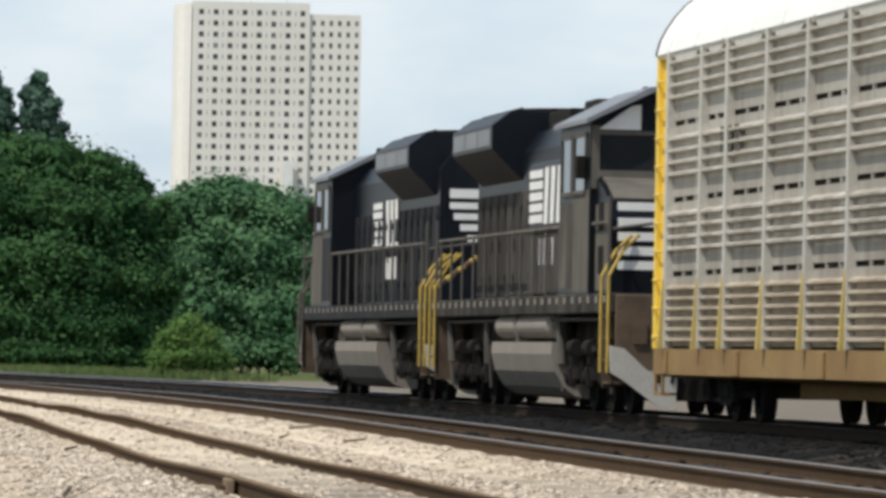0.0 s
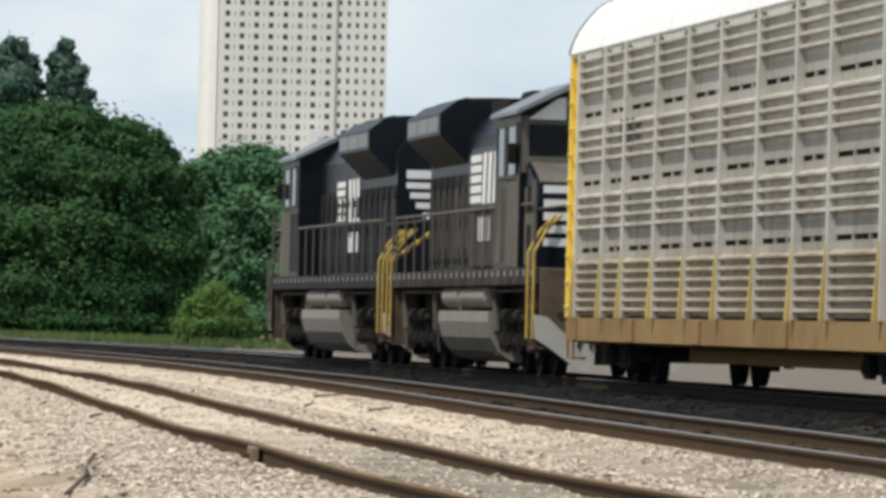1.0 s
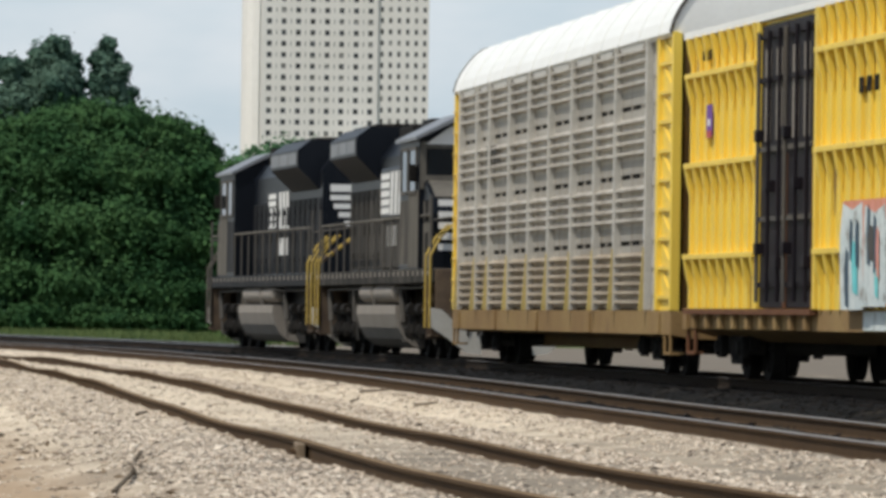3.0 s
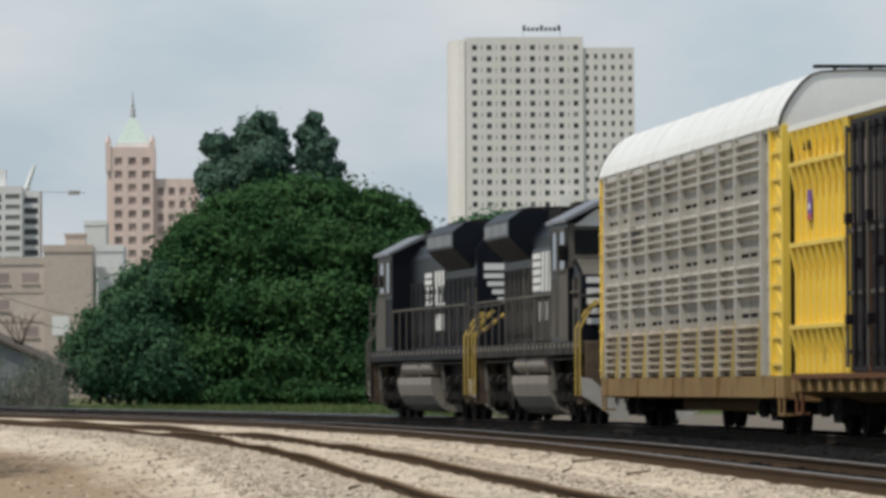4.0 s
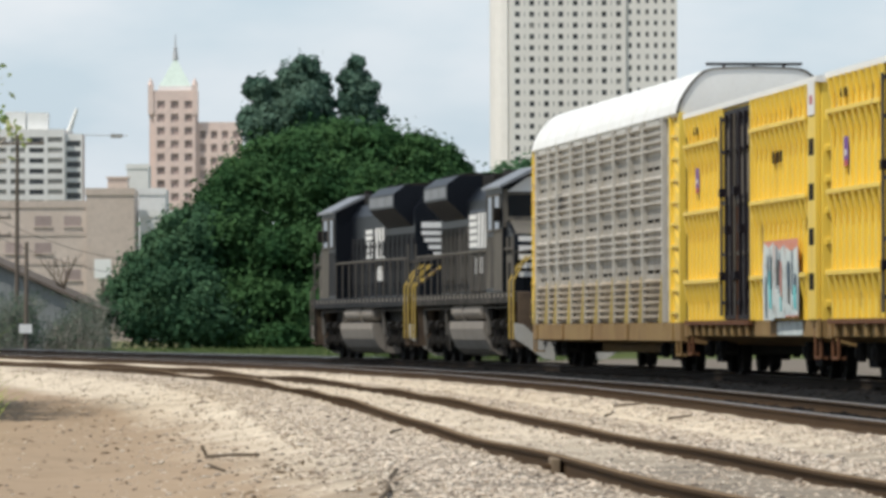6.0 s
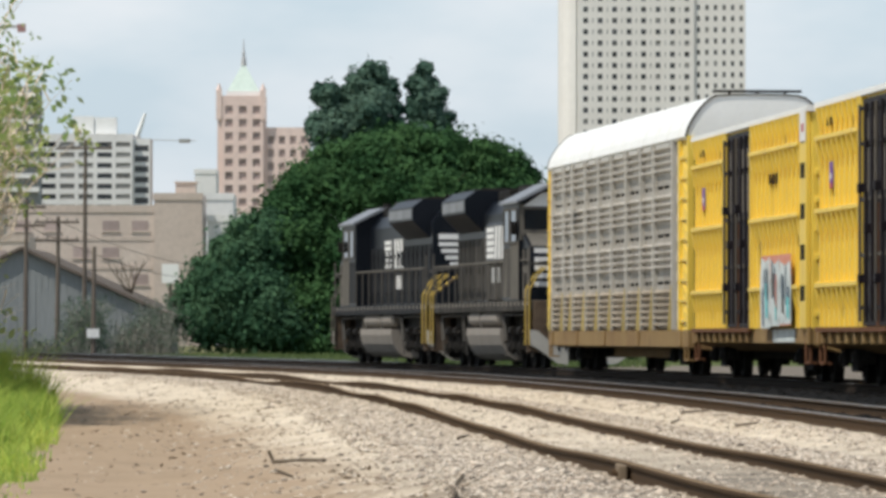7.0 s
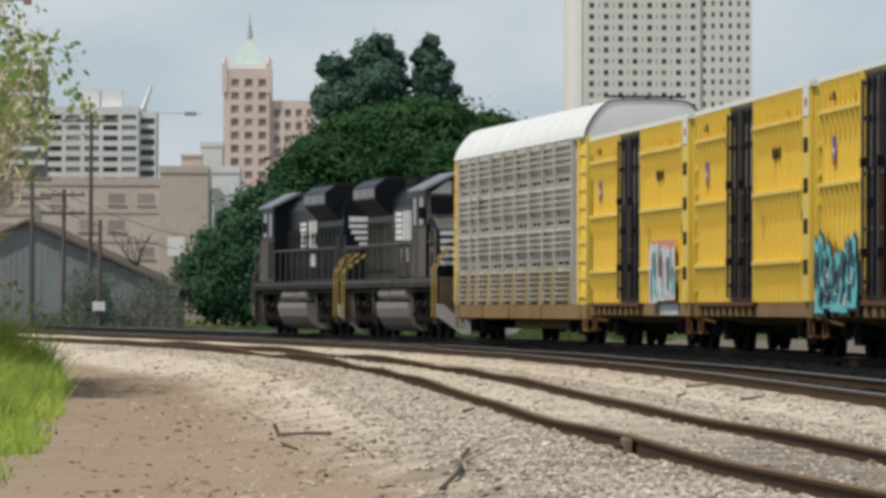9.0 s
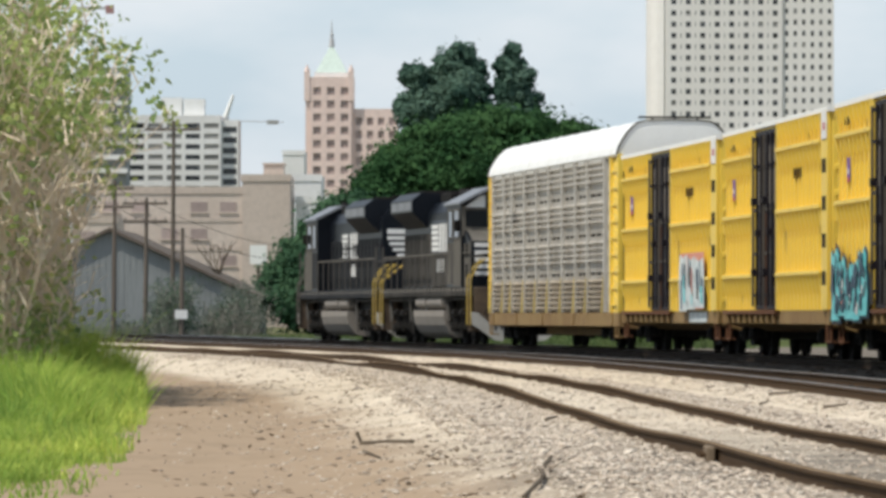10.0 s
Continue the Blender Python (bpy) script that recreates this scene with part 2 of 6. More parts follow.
m_rail_worn = surface("rail_worn_top", (0.34, 0.31, 0.28), 0.45, 0.7, second=(0.22, 0.18, 0.15), scale=2, amount=0.6, grain=30, bump=0.02)
m_rail_dull = surface("rail_dull_top", (0.20, 0.135, 0.075), 0.85, second=(0.12, 0.08, 0.045), scale=3, grain=60, bump=0.2)
m_tie = surface("tie_wood", (0.045, 0.036, 0.028), 0.9, second=(0.075, 0.06, 0.048), scale=2, grain=30, bump=0.4, streak=(1, 6, 6))


def rail_along(points, sideways, top, mats, parent, z_of=None):
    """A rail along centre points; sideways: metres to the right."""
    verts, faces, slots = [], [], []
    k = len(RAIL)
    for i, p in enumerate(points):
        d = (points[min(i + 1, len(points) - 1)] - points[max(i - 1, 0)]).normalized()
        r = Vector((d.y, -d.x, 0))
        base = p + r * sideways
        dip = 0.0 if z_of is None else z_of(base)
        for a, h in RAIL:
            v = base + r * a
            verts.append((v.x, v.y, top - 0.172 + h + dip))
    for i in range(len(points) - 1):
        for j in range(k):
            faces.append((i * k + j, i * k + (j + 1) % k, (i + 1) * k + (j + 1) % k, (i + 1) * k + j))
            slots.append(1 if j in (6, 7, 8) else 0)
    ob = mesh_of("rail", verts, faces, mats)
    ob.data.polygons.foreach_set("material_index", slots)
    ob.parent = parent
    return ob


def build_track(name, label, points, top, mats, step=0.55, wavy=0.0, tie_show=0.02):
    track = tagged(new(name), label, "railway track", kind="structure")
    dip = (lambda p: wavy * noise.noise((p.x * 0.1, p.y * 0.07, 2.0))) if wavy else None
    for side in (-0.755, 0.755):
        rail_along(points, side, top, mats, track, dip)
    length, bm = 0.0, bmesh.new()
    last = 0.0
    for a, b in zip(points, points[1:]):
        seg = (b - a).length
        while last < length + seg:
            p = a.lerp(b, (last - length) / seg)
            if 25 < p.y < 330:
                d = (b - a).normalized()
                m = Matrix.Translation((p.x, p.y, top - 0.172 - 0.11 + tie_show + random.uniform(-0.01, 0.01))) @ Matrix.Rotation(math.atan2(d.y, d.x) + random.uniform(-0.02, 0.02), 4, "Z") @ Matrix.Diagonal((0.23, 2.6, 0.18, 1))
                bmesh.ops.create_cube(bm, size=1.0, matrix=m)
            last += step
        length += seg
    tagged(part("ties", bm, m_tie, track), kind="stuff")
    return track


def line_points(offset):
    ys = [-40, 0, 20] + [26 + i * 2.0 for i in range(125)] + [290, 320, 360, 420, 520, 640]
    return [Vector((siding_x(y) + offset, y, 0.0)) for y in ys]


build_track("siding_track", "rusty little-used siding rails sunk in pale gravel", line_points(0.0), SIDING_TOP, (m_rail_side, m_rail_dull), wavy=0.09, tie_show=-0.06)
def rail_joint():
    y = 51.5
    e = thing("rail_joint", "pale worn joint bar bolted to the siding rail", "rail joint")
    x = siding_x(y) - 0.755
    bm = bmesh.new()
    box(bm, x - 0.09, x - 0.02, y - 0.45, y + 0.45, SIDING_TOP - 0.13, SIDING_TOP - 0.01, 0.01)
    part("bar", bm, surface("worn_joint", (0.24, 0.18, 0.12), 0.85, grain=30), e)
    for k in range(4):
        bm = bmesh.new()
        rod(bm, (x - 0.12, y - 0.33 + k * 0.22, SIDING_TOP - 0.08), (x - 0.08, y - 0.33 + k * 0.22, SIDING_TOP - 0.08), 0.02, sides=6)
        part("bolt", bm, m_rail_side, e)


rail_joint()
build_track("middle_track", "polished steel rails on dark ballast", line_points(MIDDLE), MIDDLE_TOP, (m_rail_side, m_rail_worn), wavy=0.02)
build_track("outer_track", "polished rails in dark ballast under the train", [on_line(s) for s in range(-410, 225, 2)][::-1], 0.0, (m_rail_dark, m_rail_top))


# ---- train: materials ----
m_black = surface("locomotive_black", (0.004, 0.006, 0.010), 0.42, second=(0.008, 0.010, 0.015), scale=1.2, amount=0.6, grain=25, bump=0.05, dirt=(0.020, 0.021, 0.023), dirt_scale=0.9, dirt_edge=(0.58, 0.85), streak=(1, 1, 0.35))
m_black.node_tree.nodes["Principled BSDF"].inputs["Specular IOR Level"].default_value = 0.18
m_grime = surface("grimy_grey", (0.105, 0.098, 0.088), 0.75, second=(0.06, 0.056, 0.052), scale=1.5, grain=25, bump=0.1, dirt=(0.13, 0.11, 0.085), streak=(1, 1, 0.4))
m_dusty = surface("dusty_black", (0.009, 0.010, 0.013), 0.65, second=(0.028, 0.028, 0.028), scale=2.2, amount=0.75, grain=22, bump=0.05, per_piece=0.35, dirt=(0.075, 0.071, 0.065), dirt_scale=1.6, dirt_edge=(0.52, 0.76), streak=(1.6, 1.6, 0.22))
m_dustier = surface("dust_caked_black", (0.054, 0.050, 0.044), 0.8, second=(0.020, 0.019, 0.018), scale=2.4, amount=0.85, grain=22, bump=0.05, per_piece=0.35, dirt=(0.165, 0.147, 0.122), dirt_scale=1.4, dirt_edge=(0.46, 0.70), streak=(1.8, 1.8, 0.2))
m_step = surface("dusty_brown_step", (0.13, 0.095, 0.065), 0.85, second=(0.07, 0.05, 0.04), scale=2.5, amount=0.8, grain=20, bump=0.1)
m_truck = surface("dusty_truck_frame", (0.012, 0.011, 0.010), 0.85, second=(0.032, 0.028, 0.024), scale=2.6, amount=0.8, grain=24, bump=0.1)
# grey for cab roof and radiators: sunlit edge and reflected sky as colour
m_lit_grey = surface("lit_grey", (0.20, 0.21, 0.225), 0.5, second=(0.12, 0.125, 0.13), scale=1.5, grain=18, bump=0.04)
m_dust_grey = surface("dust_grey", (0.15, 0.137, 0.115), 0.8, second=(0.085, 0.078, 0.068), scale=1.6, amount=0.8, grain=20, bump=0.05, dirt=(0.065, 0.06, 0.055), dirt_scale=1.3, dirt_edge=(0.5, 0.75), streak=(1.2, 1.2, 0.3))
m_tank = surface("dusty_tank", (0.28, 0.25, 0.215), 0.7, second=(0.19, 0.17, 0.145), scale=1.4, grain=20, bump=0.05, streak=(1, 1, 0.3))
m_under = surface("under_dark", (0.014, 0.013, 0.012), 0.85, second=(0.03, 0.027, 0.024), scale=2.5, grain=30)
m_white = surface("white_paint", (0.78, 0.77, 0.74), 0.5, second=(0.6, 0.58, 0.54), scale=3, amount=0.4, grain=30, grain_amount=0.1, bump=0.03)
m_glass = surface("window_glass", (0.02, 0.025, 0.03), 0.08, scale=1, amount=0.2, grain_amount=0.0, bump=0)
m_gusset = surface("faded_yellow", (0.52, 0.40, 0.13), 0.7, second=(0.38, 0.30, 0.15), scale=2, amount=0.8, grain=20, bump=0.05, per_piece=0.2)
m_safety = surface("safety_yellow", (0.48, 0.34, 0.075), 0.65, second=(0.27, 0.185, 0.07), scale=3, grain=30, bump=0.05)
m_yellow = surface("boxcar_yellow", (0.84, 0.61, 0.085), 0.5, second=(0.70, 0.47, 0.06), scale=0.9, amount=0.6, grain=14, grain_amount=0.12, bump=0.04, dirt=(0.30, 0.18, 0.07), dirt_scale=1.3, dirt_edge=(0.55, 0.80), streak=(1.3, 1.3, 0.16))
m_sill = surface("sill_rusty_yellow", (0.30, 0.20, 0.088), 0.75, second=(0.22, 0.13, 0.06), scale=0.9, amount=0.8, grain=14, bump=0.1, dirt=(0.14, 0.08, 0.05), dirt_scale=1.5, dirt_edge=(0.58, 0.75))
m_rust = surface("rust", (0.16, 0.075, 0.04), 0.85, second=(0.09, 0.045, 0.03), scale=3, grain=30, bump=0.2)
m_galv = surface("galvanised_panel", (0.54, 0.505, 0.445), 0.55, 0.1, second=(0.37, 0.34, 0.295), scale=1.2, amount=0.7, grain=22, grain_amount=0.2, bump=0.05, per_piece=0.09, dirt=(0.235, 0.18, 0.12), dirt_scale=1.1, dirt_edge=(0.46, 0.74), streak=(1.5, 1.5, 0.22))
m_galv_darker = surface("darker_galvanised", (0.43, 0.405, 0.36), 0.6, 0.1, second=(0.28, 0.26, 0.225), scale=1.4, amount=0.7, grain=30, grain_amount=0.4, bump=0.1, per_piece=0.12, dirt=(0.20, 0.155, 0.10), dirt_scale=1.1, dirt_edge=(0.46, 0.74), streak=(1.5, 1.5, 0.22))
m_galv_low = surface("dust_stained_panel", (0.46, 0.39, 0.30), 0.65, 0.05, second=(0.29, 0.24, 0.175), scale=1.2, amount=0.75, grain=22, grain_amount=0.2, bump=0.05, per_piece=0.09, dirt=(0.23, 0.165, 0.10), dirt_scale=1.1, dirt_edge=(0.46, 0.74), streak=(1.5, 1.5, 0.22))
m_post = surface("galvanised_post", (0.54, 0.52, 0.47), 0.5, 0.1, second=(0.42, 0.395, 0.34), scale=2, grain=20, bump=0.04, per_piece=0.06)
# near-black: painted shade in slots and openings, also dark print and wires
m_black_and_shade = surface("black_and_shade", (0.012, 0.011, 0.01), 0.9, grain_amount=0.1, bump=0)
m_roof = surface("white_roof", (0.82, 0.82, 0.79), 0.5, second=(0.70, 0.69, 0.64), scale=0.8, amount=0.4, grain=14, grain_amount=0.08, bump=0.02)
m_door = surface("black_door", (0.011, 0.009, 0.012), 0.55, second=(0.026, 0.02, 0.022), scale=1.5, amount=0.7, grain=18, bump=0.05, dirt=(0.05, 0.026, 0.022), dirt_scale=1.8, dirt_edge=(0.6, 0.8), streak=(1, 1, 0.3))
for mt_ in (m_door, m_under, m_dusty, m_dustier, m_truck, m_step, m_grime, m_dust_grey):
    mt_.node_tree.nodes["Principled BSDF"].inputs["Specular IOR Level"].default_value = 0.1
m_spray_pink = surface("spray_orange", (0.62, 0.22, 0.10), 0.6, second=(0.70, 0.32, 0.30), scale=3, amount=0.8, grain=12)
m_spray_white = surface("spray_white", (0.66, 0.70, 0.68), 0.6, second=(0.40, 0.50, 0.50), scale=3, amount=0.8, grain=12, dirt=(0.25, 0.2, 0.16), dirt_scale=3, dirt_edge=(0.55, 0.65))
m_spray_teal = surface("spray_teal", (0.10, 0.52, 0.55), 0.55, second=(0.20, 0.68, 0.66), scale=4, amount=0.8, grain=12)
m_spray_dark = surface("spray_dark", (0.02, 0.06, 0.10), 0.6, grain=12)
m_purple = surface("purple_patch", (0.16, 0.04, 0.30), 0.5)
m_faded_red = surface("faded_red", (0.42, 0.24, 0.23), 0.7)
m_red = surface("red_patch", (0.50, 0.06, 0.05), 0.5)


def wheel(r):
    bm = bmesh.new()
    rod(bm, (0, 0.0, 0), (0, 0.14, 0), r, sides=28)
    rod(bm, (0, -0.03, 0), (0, 0.0, 0), r + 0.03, sides=28)
    rod(bm, (0, 0.14, 0), (0, 0.20, 0), r * 0.28, sides=12)
    for k in range(6):
        a = k * math.pi / 3
        rod(bm, (0.3 * r * math.cos(a), 0.15, 0.3 * r * math.sin(a)), (0.8 * r * math.cos(a), 0.15, 0.8 * r * math.sin(a)), 0.025, sides=5)
    bmesh.ops.recalc_face_normals(bm, faces=bm.faces)
    return bm


WHEELS = []          # wheel, its resting pose, radius, car


def truck(parent, x, axles, r, heavy):
    """A truck with frames, springs, bearings and wheels under a car; x: its middle."""
    span = 1.75 * (len(axles) - 1)
    bm = bmesh.new()
    for s in (-1, 1):
        y = s * 1.02
        lo, hi = sorted((y, y + s * 0.14))
        if heavy:
            prism(bm, [(-span / 2 - 0.75, 0.62), (-span / 2 - 0.7, 0.92), (span / 2 + 0.7, 0.92), (span / 2 + 0.75, 0.62), (span / 2 - 0.35, 0.50), (0.5, 0.72), (-0.5, 0.72), (-span / 2 + 0.35, 0.50)], lo, hi)
            for i in range(2):
                cx = (i - 0.5) * 1.75
                for k in range(3):
                    rod(bm, (cx - 0.22 + k * 0.22, y + s * 0.2, 0.5), (cx - 0.22 + k * 0.22, y + s * 0.2, 0.95), 0.085, sides=8)
        else:
            prism(bm, [(-span / 2 - 0.25, 0.42), (-span / 2 - 0.25, 0.62), (-0.5, 0.78), (0.5, 0.78), (span / 2 + 0.25, 0.62), (span / 2 + 0.25, 0.42), (span / 2 - 0.3, 0.42), (0.4, 0.22), (-0.4, 0.22), (-span / 2 + 0.3, 0.42)], lo, hi)
            for k in range(3):
                rod(bm, (-0.24 + k * 0.24, y + s * 0.08, 0.3), (-0.24 + k * 0.24, y + s * 0.08, 0.66), 0.09, sides=8)
    box(bm, -0.35, 0.35, -1.0, 1.0, 0.5, 0.75)
    frame_ = part("truck", bm, m_truck, parent)
    frame_.matrix_basis = Matrix.Translation((x, 0, 0))
    first = None
    for ax in axles:
        for s in (-1, 1):
            m = Matrix.Translation((ax, s * 0.72, r)) @ (Matrix.Identity(4) if s > 0 else Matrix.Rotation(math.pi, 4, "Z"))
            if first is None:
                first = one = part("wheel", wheel(r), m_under, frame_)
                one.matrix_basis = m
            else:
                one = again("wheel", first, frame_, m=m)
            WHEELS.append((one, m, r, parent))
    axle = None
    for ax in axles:
        if axle is None:
            bm = bmesh.new()
            rod(bm, (0, -1.27, r), (0, 1.27, r), 0.1, sides=12)
            axle = part("axle", bm, m_grime, frame_)
            axle.matrix_basis = Matrix.Translation((ax, 0, 0))
        else:
            again("axle", axle, frame_, ax, 0, 0)
    # bearing boxes, and on locomotives brake cylinders, dampers and sand pipes
    boxy = None
    for ax in axles:
        for s in (-1, 1):
            m = Matrix.Translation((ax, s * 1.22, r)) @ (Matrix.Identity(4) if s > 0 else Matrix.Rotation(math.pi, 4, "Z"))
            if boxy is None:
                bm = bmesh.new()
                box(bm, -0.17, 0.17, -0.06, 0.05, -0.15, 0.17, 0.02)
                rod(bm, (0, 0.05, 0), (0, 0.10, 0), 0.12, 0.09, sides=12)
                boxy = part("bearing_box", bm, m_truck, frame_)
                boxy.matrix_basis = m
            else:
                again("bearing_box", boxy, frame_, m=m)
    if heavy:
        for s in (-1, 1):
            for k in (-1, 1):
                bm = bmesh.new()
                rod(bm, (k * 0.55, s * 1.30, 0.98), (k * 1.05, s * 1.30, 0.98), 0.13, sides=12)
                rod(bm, (k * 1.05, s * 1.30, 0.98), (k * 1.25, s * 1.30, 0.90), 0.05, sides=8)
                part("brake_cylinder", bm, m_truck, frame_)
                bm = bmesh.new()
                rod(bm, (k * 2.35, s * 1.28, 0.72), (k * 2.45, s * 1.32, 1.42), 0.075, 0.06, sides=10)
                rod(bm, (k * 2.50, s * 1.24, 0.30), (k * 2.62, s * 1.30, 1.0), 0.03, sides=6)
                part("damper", bm, m_grime, frame_)


def coupler(parent, x, sign):
    bm = bmesh.new()
    box(bm, x - 0.1 * sign, x + 0.55 * sign, -0.12, 0.12, 0.76, 1.0, 0.02)
    box(bm, x + 0.45 * sign, x + 0.72 * sign, -0.2, 0.2, 0.72, 1.02, 0.04)
    part("coupler", bm, m_rust, parent)


def plate(parent, name, x0, x1, z0, z1, y, mat, label=""):
    """A painted patch a few millimetres proud of a side; y: the side's face."""
    s = 1 if y > 0 else -1
    bm = bmesh.new()
    lo, hi = sorted((y, y + s * 0.006))
    box(bm, x0, x1, lo, hi, z0, z1)
    return part(name, bm, mat, parent, label)


# ---- locomotives ----
def locomotive(label, coat):
    e = thing("locomotive", label, "locomotive", "locomotives of the train")
    # underframe and walkway
    bm = bmesh.new()
    box(bm, -10.4, 10.4, -1.5, 1.5, 1.50, 1.80, 0.03)
    box(bm, -9.2, 9.2, -0.9, 0.9, 0.95, 1.5)
    part("underframe", bm, coat, e)
    # long hood with chamfered roof
    bm = bmesh.new()
    prism_x(bm, [(-0.98, 1.80), (-0.98, 4.25), (-0.72, 4.62), (0.72, 4.62), (0.98, 4.25), (0.98, 1.80)], -8.1, 5.0)
    part("hood", bm, m_black, e)
    # doors along the hood
    door = None
    for s in (-1, 1):
        for i in range(14):
            x = -7.6 + i * 0.93
            if s < 0 and x > 1.0:
                continue
            if door is None:
                bm = bmesh.new()
                box(bm, -0.40, 0.40, -0.02, 0.02, 0, 1.75, 0.012)
                box(bm, 0.28, 0.33, 0.02, 0.05, 0.75, 0.95)
                for h in (0.25, 1.4):
                    box(bm, -0.43, -0.36, 0.02, 0.045, h, h + 0.12)
                box(bm, -0.25, 0.2, 0.018, 0.032, 1.15, 1.6)
                door = part("hood_door", bm, coat, e)
                door.matrix_basis = Matrix.Translation((x, s * 0.985, 1.86)) @ (Matrix.Identity(4) if s > 0 else Matrix.Rotation(math.pi, 4, "Z"))
            else:
                again("hood_door", door, e, m=Matrix.Translation((x, s * 0.985, 1.86)) @ (Matrix.Identity(4) if s > 0 else Matrix.Rotation(math.pi, 4, "Z")))
    # wide cabinet behind the cab on the right-hand side
    bm = bmesh.new()
    box(bm, 1.4, 5.0, -1.44, -0.95, 1.8, 3.95, 0.06)
    cabinet_ = part("equipment_cabinet", bm, m_black, e)
    for x0, x1 in ((1.46, 2.6), (2.66, 3.8), (3.86, 4.94)):
        plate(cabinet_, "cabinet_door", x0, x1, 1.86, 2.92, -1.44, coat)
    # flared radiators
    bm = bmesh.new()
    prism_x(bm, [(-0.9, 3.72), (-1.52, 4.32), (-1.52, 4.72), (-1.2, 4.96), (1.2, 4.96), (1.52, 4.72), (1.52, 4.32), (0.9, 3.72)], -7.6, -2.6)
    rad = part("radiator", bm, m_black, e)
    for s in (-1, 1):
        for i in range(3):
            # screens carry the grey-blue of reflected sky in their colour
            bm = bmesh.new()
            box(bm, -7.45 + i * 1.6, -5.95 + i * 1.6, min(s * 1.52, s * 1.535), max(s * 1.52, s * 1.535), 4.38, 4.66)
            part("radiator_screen", bm, m_lit_grey, rad)
    for i in range(2):
        bm = bmesh.new()
        rod(bm, (-6.2 + i * 2.2, 0, 4.94), (-6.2 + i * 2.2, 0, 5.05), 0.85, sides=24)
        part("fan", bm, m_under, rad)
    bm = bmesh.new()
    for s in (-1, 1):
        rod(bm, (-7.5, s * 1.0, 5.0), (-2.7, s * 1.0, 5.0), 0.03, sides=6)
    box(bm, -7.62, -7.5, -0.5, 0.5, 4.96, 5.1)
    part("roof_rail", bm, m_under, rad)
    # roof gear
    for x0, x1, h, w in ((-1.9, 0.4, 4.92, 0.66), (0.7, 1.9, 5.02, 0.46), (2.3, 4.2, 4.92, 0.70)):
        bm = bmesh.new()
        box(bm, x0, x1, -w, w, 4.60, h, 0.04)
        part("roof_box", bm, m_under, e)
    bm = bmesh.new()
    for k in range(3):
        rod(bm, (4.6, -0.15 + k * 0.15, 5.0), (5.05, -0.15 + k * 0.15, 5.02), 0.03, 0.08)
    box(bm, 4.5, 4.65, -0.25, 0.25, 4.60, 5.0)
    part("horn", bm, m_grime, e)
    # cab
    bm = bmesh.new()
    prism_x(bm, [(-1.48, 1.8), (-1.48, 4.40), (-0.55, 4.86), (0.55, 4.86), (1.48, 4.40), (1.48, 1.8)], 5.0, 8.1)
    cab = part("cab", bm, m_black, e)
    bm = bmesh.new()
    prism_x(bm, [(-1.58, 4.38), (-1.58, 4.45), (-0.6, 4.95), (0.6, 4.95), (1.58, 4.45), (1.58, 4.38), (0.56, 4.87), (-0.56, 4.87)], 4.9, 8.35)
    part("cab_roof", bm, m_lit_grey, cab, "grey cab roof, sunlit tone put into its colour")
    bm = bmesh.new()
    rod(bm, (6.2, 0.3, 4.95), (6.2, 0.3, 5.1), 0.16, 0.12, sides=12)
    part("antenna", bm, m_under, cab)
    for s in (-1, 1):
        for x0, x1 in ((5.35, 6.35), (6.6, 7.75)):
            bm = bmesh.new()
            box(bm, x0, x1, min(s * 1.48, s * 1.495), max(s * 1.48, s * 1.495), 3.38, 4.2, 0.0)
            part("side_window", bm, m_glass, cab)
            bm = bmesh.new()
            for a0, a1, c0, c1 in ((x0 - 0.06, x1 + 0.06, 4.2, 4.26), (x0 - 0.06, x1 + 0.06, 3.32, 3.38), (x0 - 0.06, x0, 3.38, 4.2), (x1, x1 + 0.06, 3.38, 4.2)):
                box(bm, a0, a1, min(s * 1.48, s * 1.52), max(s * 1.48, s * 1.52), c0, c1)
            part("window_frame", bm, m_grime, cab)
        bm = bmesh.new()
        box(bm, 8.1, 8.115, min(s * 0.12, s * 1.30), max(s * 0.12, s * 1.30), 3.68, 4.22)
        part("windshield", bm, m_glass, cab)
        bm = bmesh.new()
        box(bm, 8.1, 8.14, min(s * 1.34, s * 1.46), max(s * 1.34, s * 1.46), 3.4, 4.36)
        box(bm, 8.1, 8.14, min(s * 0.06, s * 1.34), max(s * 0.06, s * 1.34), 3.58, 3.68)
        box(bm, 8.1, 8.14, min(s * 0.06, s * 1.34), max(s * 0.06, s * 1.34), 4.22, 4.28)
        part("windshield_frame", bm, m_dust_grey, cab)
        # added white plate paints a bright reflection above the windshield
        bm = bmesh.new()
        prism_x(bm, [(s * 1.36, 4.30), (s * 0.72, 4.30), (s * 0.72, 4.68), (s * 0.86, 4.66)], 8.1, 8.16)
        part("number_board", bm, m_white, cab, "white slanted plate in place of a bright reflection")
        bm = bmesh.new()
        box(bm, 7.78, 7.88, min(s * 1.50, s * 1.66), max(s * 1.50, s * 1.66), 3.55, 3.9, 0.02)
        part("mirror", bm, m_under, cab)
    for s in (-1, 1):
        bm = bmesh.new()
        box(bm, 5.08, 6.45, min(s * 1.48, s * 1.492), max(s * 1.48, s * 1.492), 1.9, 3.2)
        part("cab_door", bm, coat, cab)
        bm = bmesh.new()
        box(bm, 6.5, 8.08, min(s * 1.48, s * 1.492), max(s * 1.48, s * 1.492), 1.83, 3.38)
        part("lower_panel", bm, m_dust_grey, cab, "dust-grey lower cab panel")
    # nose with white bars
    bm = bmesh.new()
